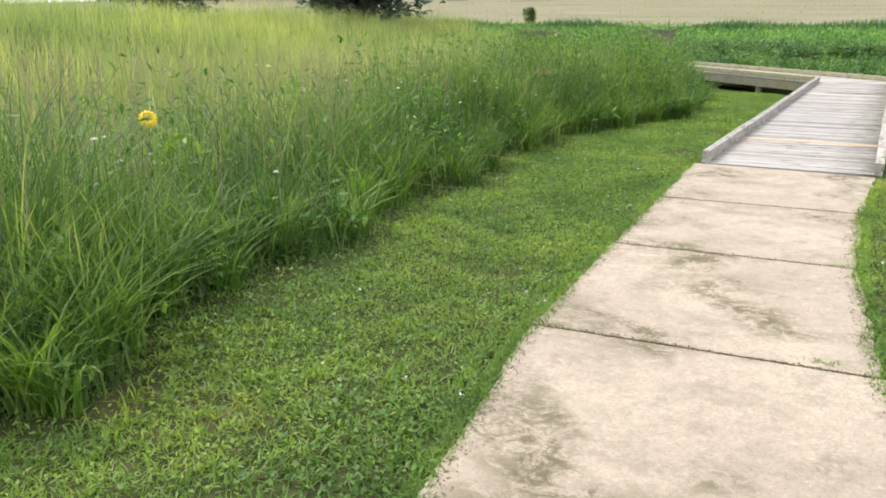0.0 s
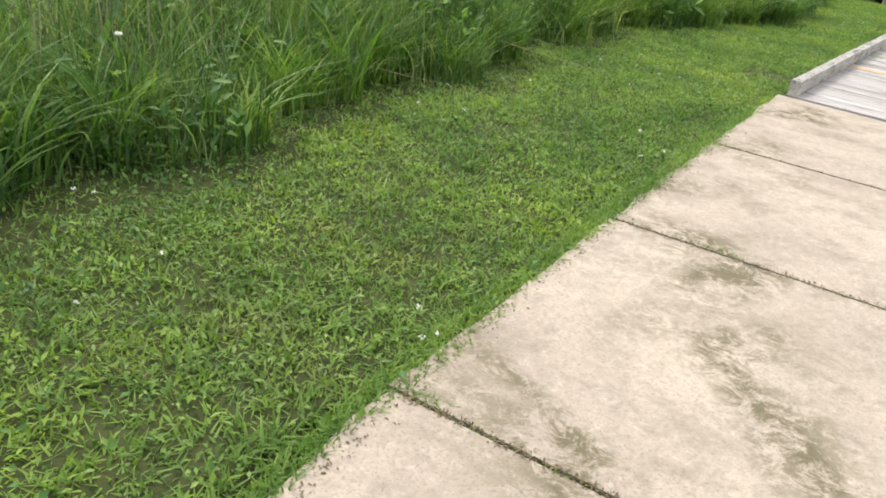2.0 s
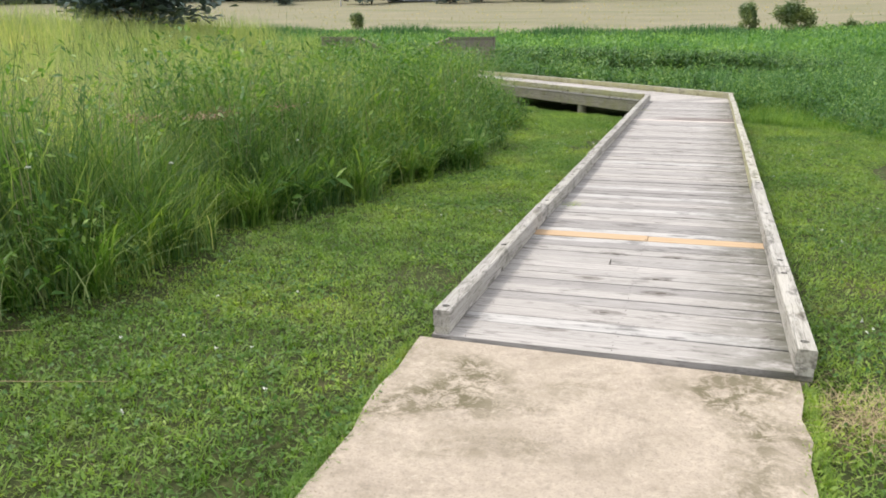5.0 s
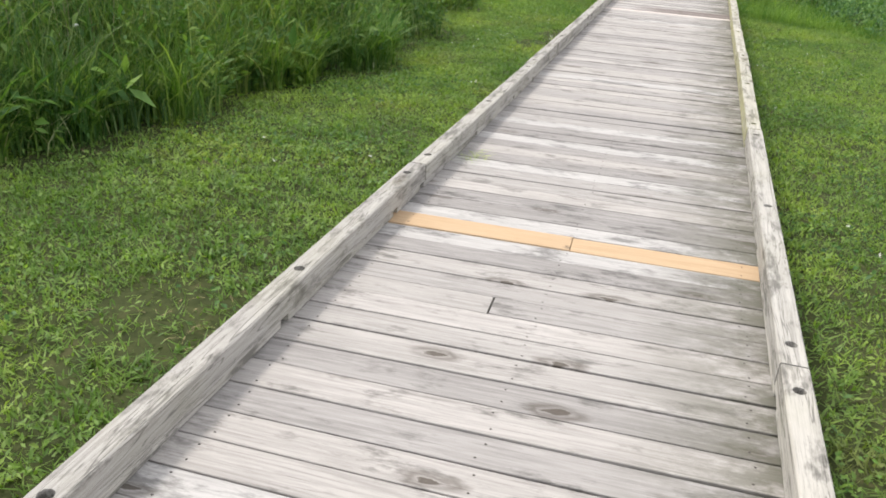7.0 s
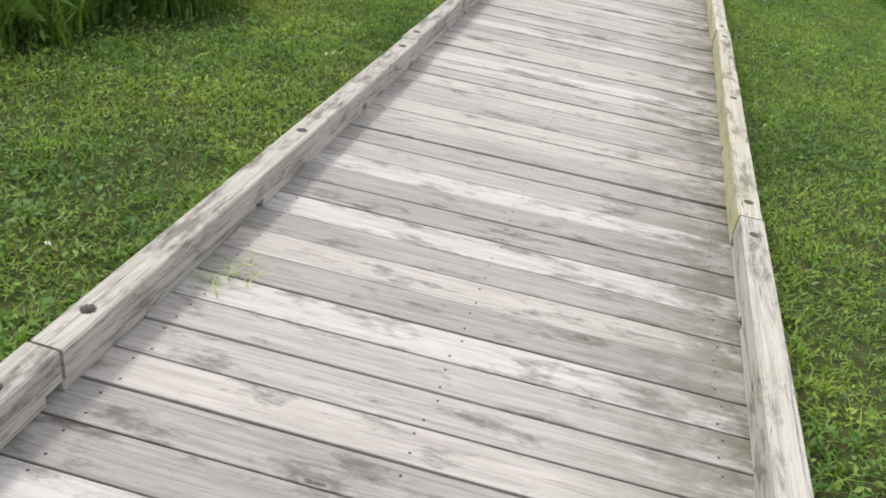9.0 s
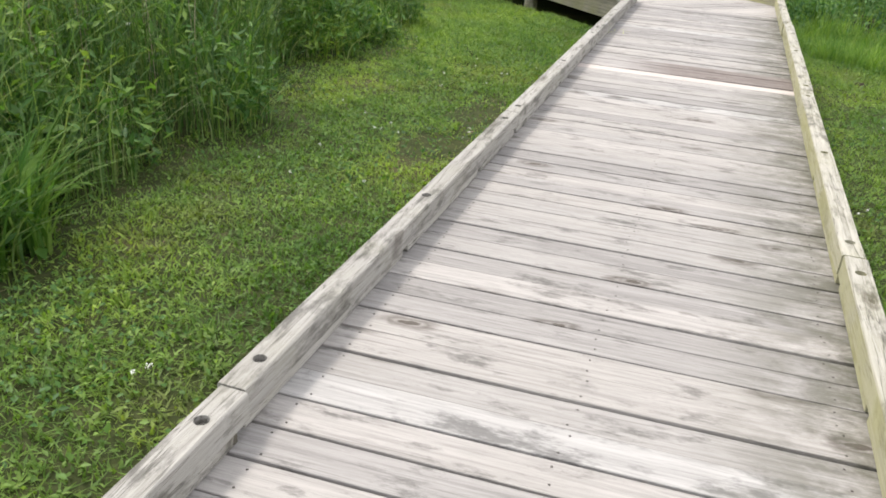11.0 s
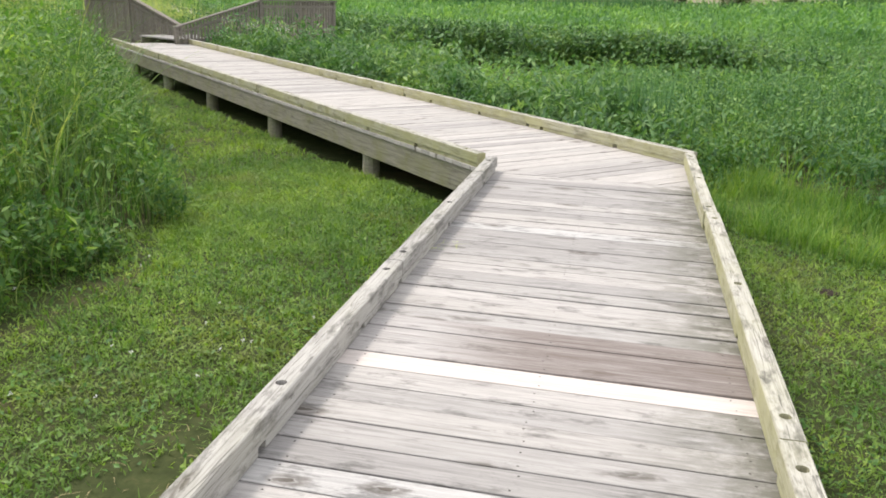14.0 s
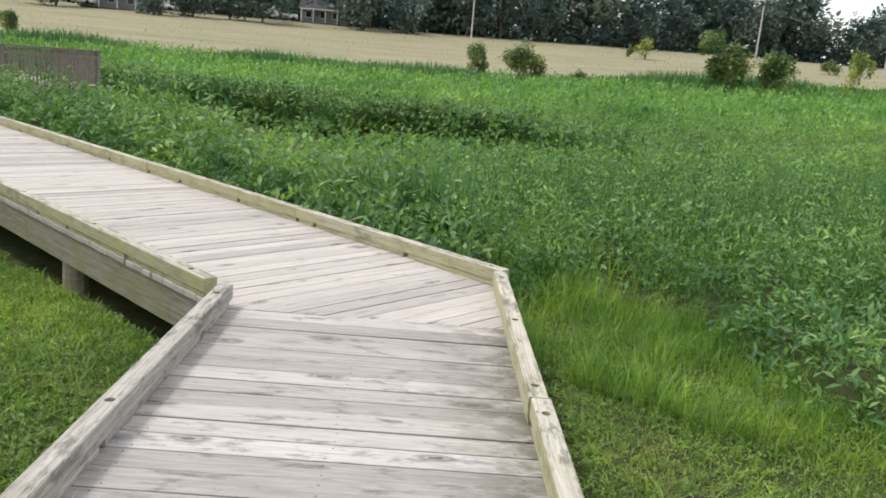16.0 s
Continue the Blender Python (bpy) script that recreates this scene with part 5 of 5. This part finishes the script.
for az, dist, turn, long, tall in ((-26.3, 158, 5, 3.8, 2.0), (-23.5, 158, 0, 5.0, 2.4), (-18.6, 158, 8, 4.4, 1.7), (-17.6, 157, 4, 4.4, 1.2), (-11.4, 157, 0, 3.6, 1.8), (-10.6, 158, 10, 4.0, 1.4)):
    px, py = out(az, dist)
    parked_car(px, py, turn, long, tall, "white parked vehicle by the far houses")


def utility_pole(az, dist, hgt):
    px, py = out(az, dist)
    z = float(land(px, py))
    root = tagged(new("utility_pole"), "tall pale utility pole behind the field", "utility pole", "utility poles")
    root.matrix_basis = pose(px, py, z - 0.3)
    bm = bmesh.new()
    tube(bm, (0, 0, 0), (0, 0, hgt), 0.15, 0.10, 10)
    part("pole", bm, M_POLE, root)
    return Vector((px, py, z + hgt - 0.6))


tops = [utility_pole(az, d, h) for az, d, h in ((-27.2, 150, 11.0), (2.1, 142, 11.0), (21.1, 128, 8.5), (28.7, 118, 8.5))]
for a, b in zip(tops[2:], tops[3:]):
    bm = bmesh.new()
    prev = a
    for i in range(1, 13):
        f = i / 12
        q = a.lerp(b, f) - Vector((0, 0, 1.6 * 4 * f * (1 - f)))
        tube(bm, prev, q, 0.03, 0.03, 4)
        prev = q
    tagged(part("power_line", bm, M_WIRE), "thin dark power line slung between poles", "power line")

# ---- flowers in the tall grass ----


def flower(px, py, hgt, petals, r, petal_mat, label, group, turn=None, nod=0.0):
    root = tagged(new("wildflower"), label, "flower", group)
    root.matrix_basis = pose(px, py, float(land(px, py)) - 0.02, 0, 0, rng.uniform(0, 360) if turn is None else turn)
    bm = bmesh.new()
    tube(bm, (0, 0, 0), (0.03, 0, hgt), 0.005, 0.003, 5)
    part("stem", bm, M_TALL, root)
    bm = bmesh.new()
    for i in range(petals):
        a = i * math.tau / petals
        c, s = math.cos(a), math.sin(a)
        pts = [(0.2 * r, 0, 0.0), (0.6 * r, 0.22 * r, 0.01), (r, 0, -0.15 * r), (0.6 * r, -0.22 * r, 0.01)]
        bm.faces.new([bm.verts.new((0.03 + x * c - y * s, x * s + y * c, hgt + z)) for x, y, z in pts])
    bmesh.ops.rotate(bm, cent=(0.03, 0, hgt), matrix=Matrix.Rotation(radians(nod), 3, "Y"), verts=bm.verts[:])
    part("petals", bm, petal_mat, root)
    bm = bmesh.new()
    bmesh.ops.create_icosphere(bm, subdivisions=1, radius=0.24 * r, matrix=pose(0.03, 0, hgt + 0.004))
    part("centre", bm, M_SEED if petal_mat is M_YELLOW else M_PALEBUSH, root)


flower(-2.55, -5.62, 0.93, 15, 0.065, M_YELLOW, "yellow sunflower-like bloom above the grass", "yellow flowers", -41, 62)
frng = random.Random(23)
for i in range(34):
    y = frng.uniform(-7, 9)
    x = float(prairie_edge(y)) - frng.uniform(0.1, 2.2)
    flower(x, y, frng.uniform(0.55, 1.1), 9, 0.022, M_PETAL, "small white daisy-like bloom in the tall grass", "white flowers")
for i, (x, y) in enumerate(((-3.0, 2.4), (-3.2, 3.0), (-2.9, 3.6), (-3.4, 2.0))):
    s = np.random.default_rng(i + 5)
    root = tagged(new("wildflower"), "dusky pink flower head on a leafy stem", "flower", "pink flowers")
    root.matrix_basis = pose(x, y, float(land(x, y)))
    bm = bmesh.new()
    tube(bm, (0, 0, 0), (0, 0, 0.92), 0.008, 0.005, 5)
    part("stem", bm, M_TALL, root)
    p = s.normal(0, 1, (160, 3)) * (0.09, 0.09, 0.02) + (0, 0, 0.93)
    me = fast_mesh("bloom", *leaves(p[:, 0], p[:, 1], p[:, 2], np.full(160, 0.02), np.full(160, 0.014)), M_PINK)
    b = new("bloom", me)
    b.parent = root

# dried grass caught against the kerb
for x, y, n in ((0.10, 3.35, 40), (1.90, -0.25, 300), (0.06, 12.3, 14)):
    xx, yy = R.normal(x, 0.045 if n < 100 else 0.09, n), R.normal(y, 0.05 if n < 100 else 0.16, n)
    hh = R.uniform(0.02, 0.07 if n < 100 else 0.16, n)
    zz = np.full(n, 0.002) if n < 100 else land(xx, yy)
    stuff("dry_tuft", [blades(xx, yy, zz, hh, np.full(n, 0.004), hh * 2.0, 2)], M_STRAW if n > 100 else M_FAR_GRASS, "dry straw tuft beside the boardwalk kerb", "grass")

# long stalks fallen out of the stand over the lawn
for pts in (((-2.05, -1.60, 0.16), (-1.60, -1.22, 0.05), (-1.28, -0.98, -0.01)), ((-2.45, -1.75, 0.22), (-2.20, -1.02, 0.14), (-2.02, -0.70, 0.05)), ((-2.05, -3.15, 0.12), (-1.90, -2.9, 0.05), (-1.80, -2.7, 0.02))):
    bm = bmesh.new()
    a, m_, b_ = (Vector(p) for p in pts)
    prev, k = a, 8
    for i in range(1, k + 1):
        f = i / k
        q = a.lerp(m_, f).lerp(m_.lerp(b_, f), f)
        tube(bm, prev, q, 0.0022 * (1.1 - 0.6 * (f - 1 / k)), 0.0022 * (1.1 - 0.6 * f), 5)
        prev = q
    tagged(part("grass_stalk", bm, M_STRAW), "long pale grass stalk fallen over the lawn edge", "grass stalk", "fallen stalks")

# dark earth thrown up beside the boardwalk
bm = bmesh.new()
bmesh.ops.create_uvsphere(bm, u_segments=18, v_segments=9, radius=1.0)
for v in bm.verts:
    k = 1 + 0.28 * noise.noise(v.co * 2.3) + 0.12 * noise.noise(v.co * 7.0)
    v.co = Vector((v.co.x * 0.085 * k, v.co.y * 0.075 * k, v.co.z * 0.03 * k))
mound = tagged(part("earth_mound", bm, plain("dark_earth", (0.035, 0.026, 0.018), 1.0, 0, 0.5, 40)), "small mound of dark earth in the lawn", "earth mound")
mound.matrix_basis = pose(2.54, 13.43, float(land(2.54, 13.43)) + 0.006)
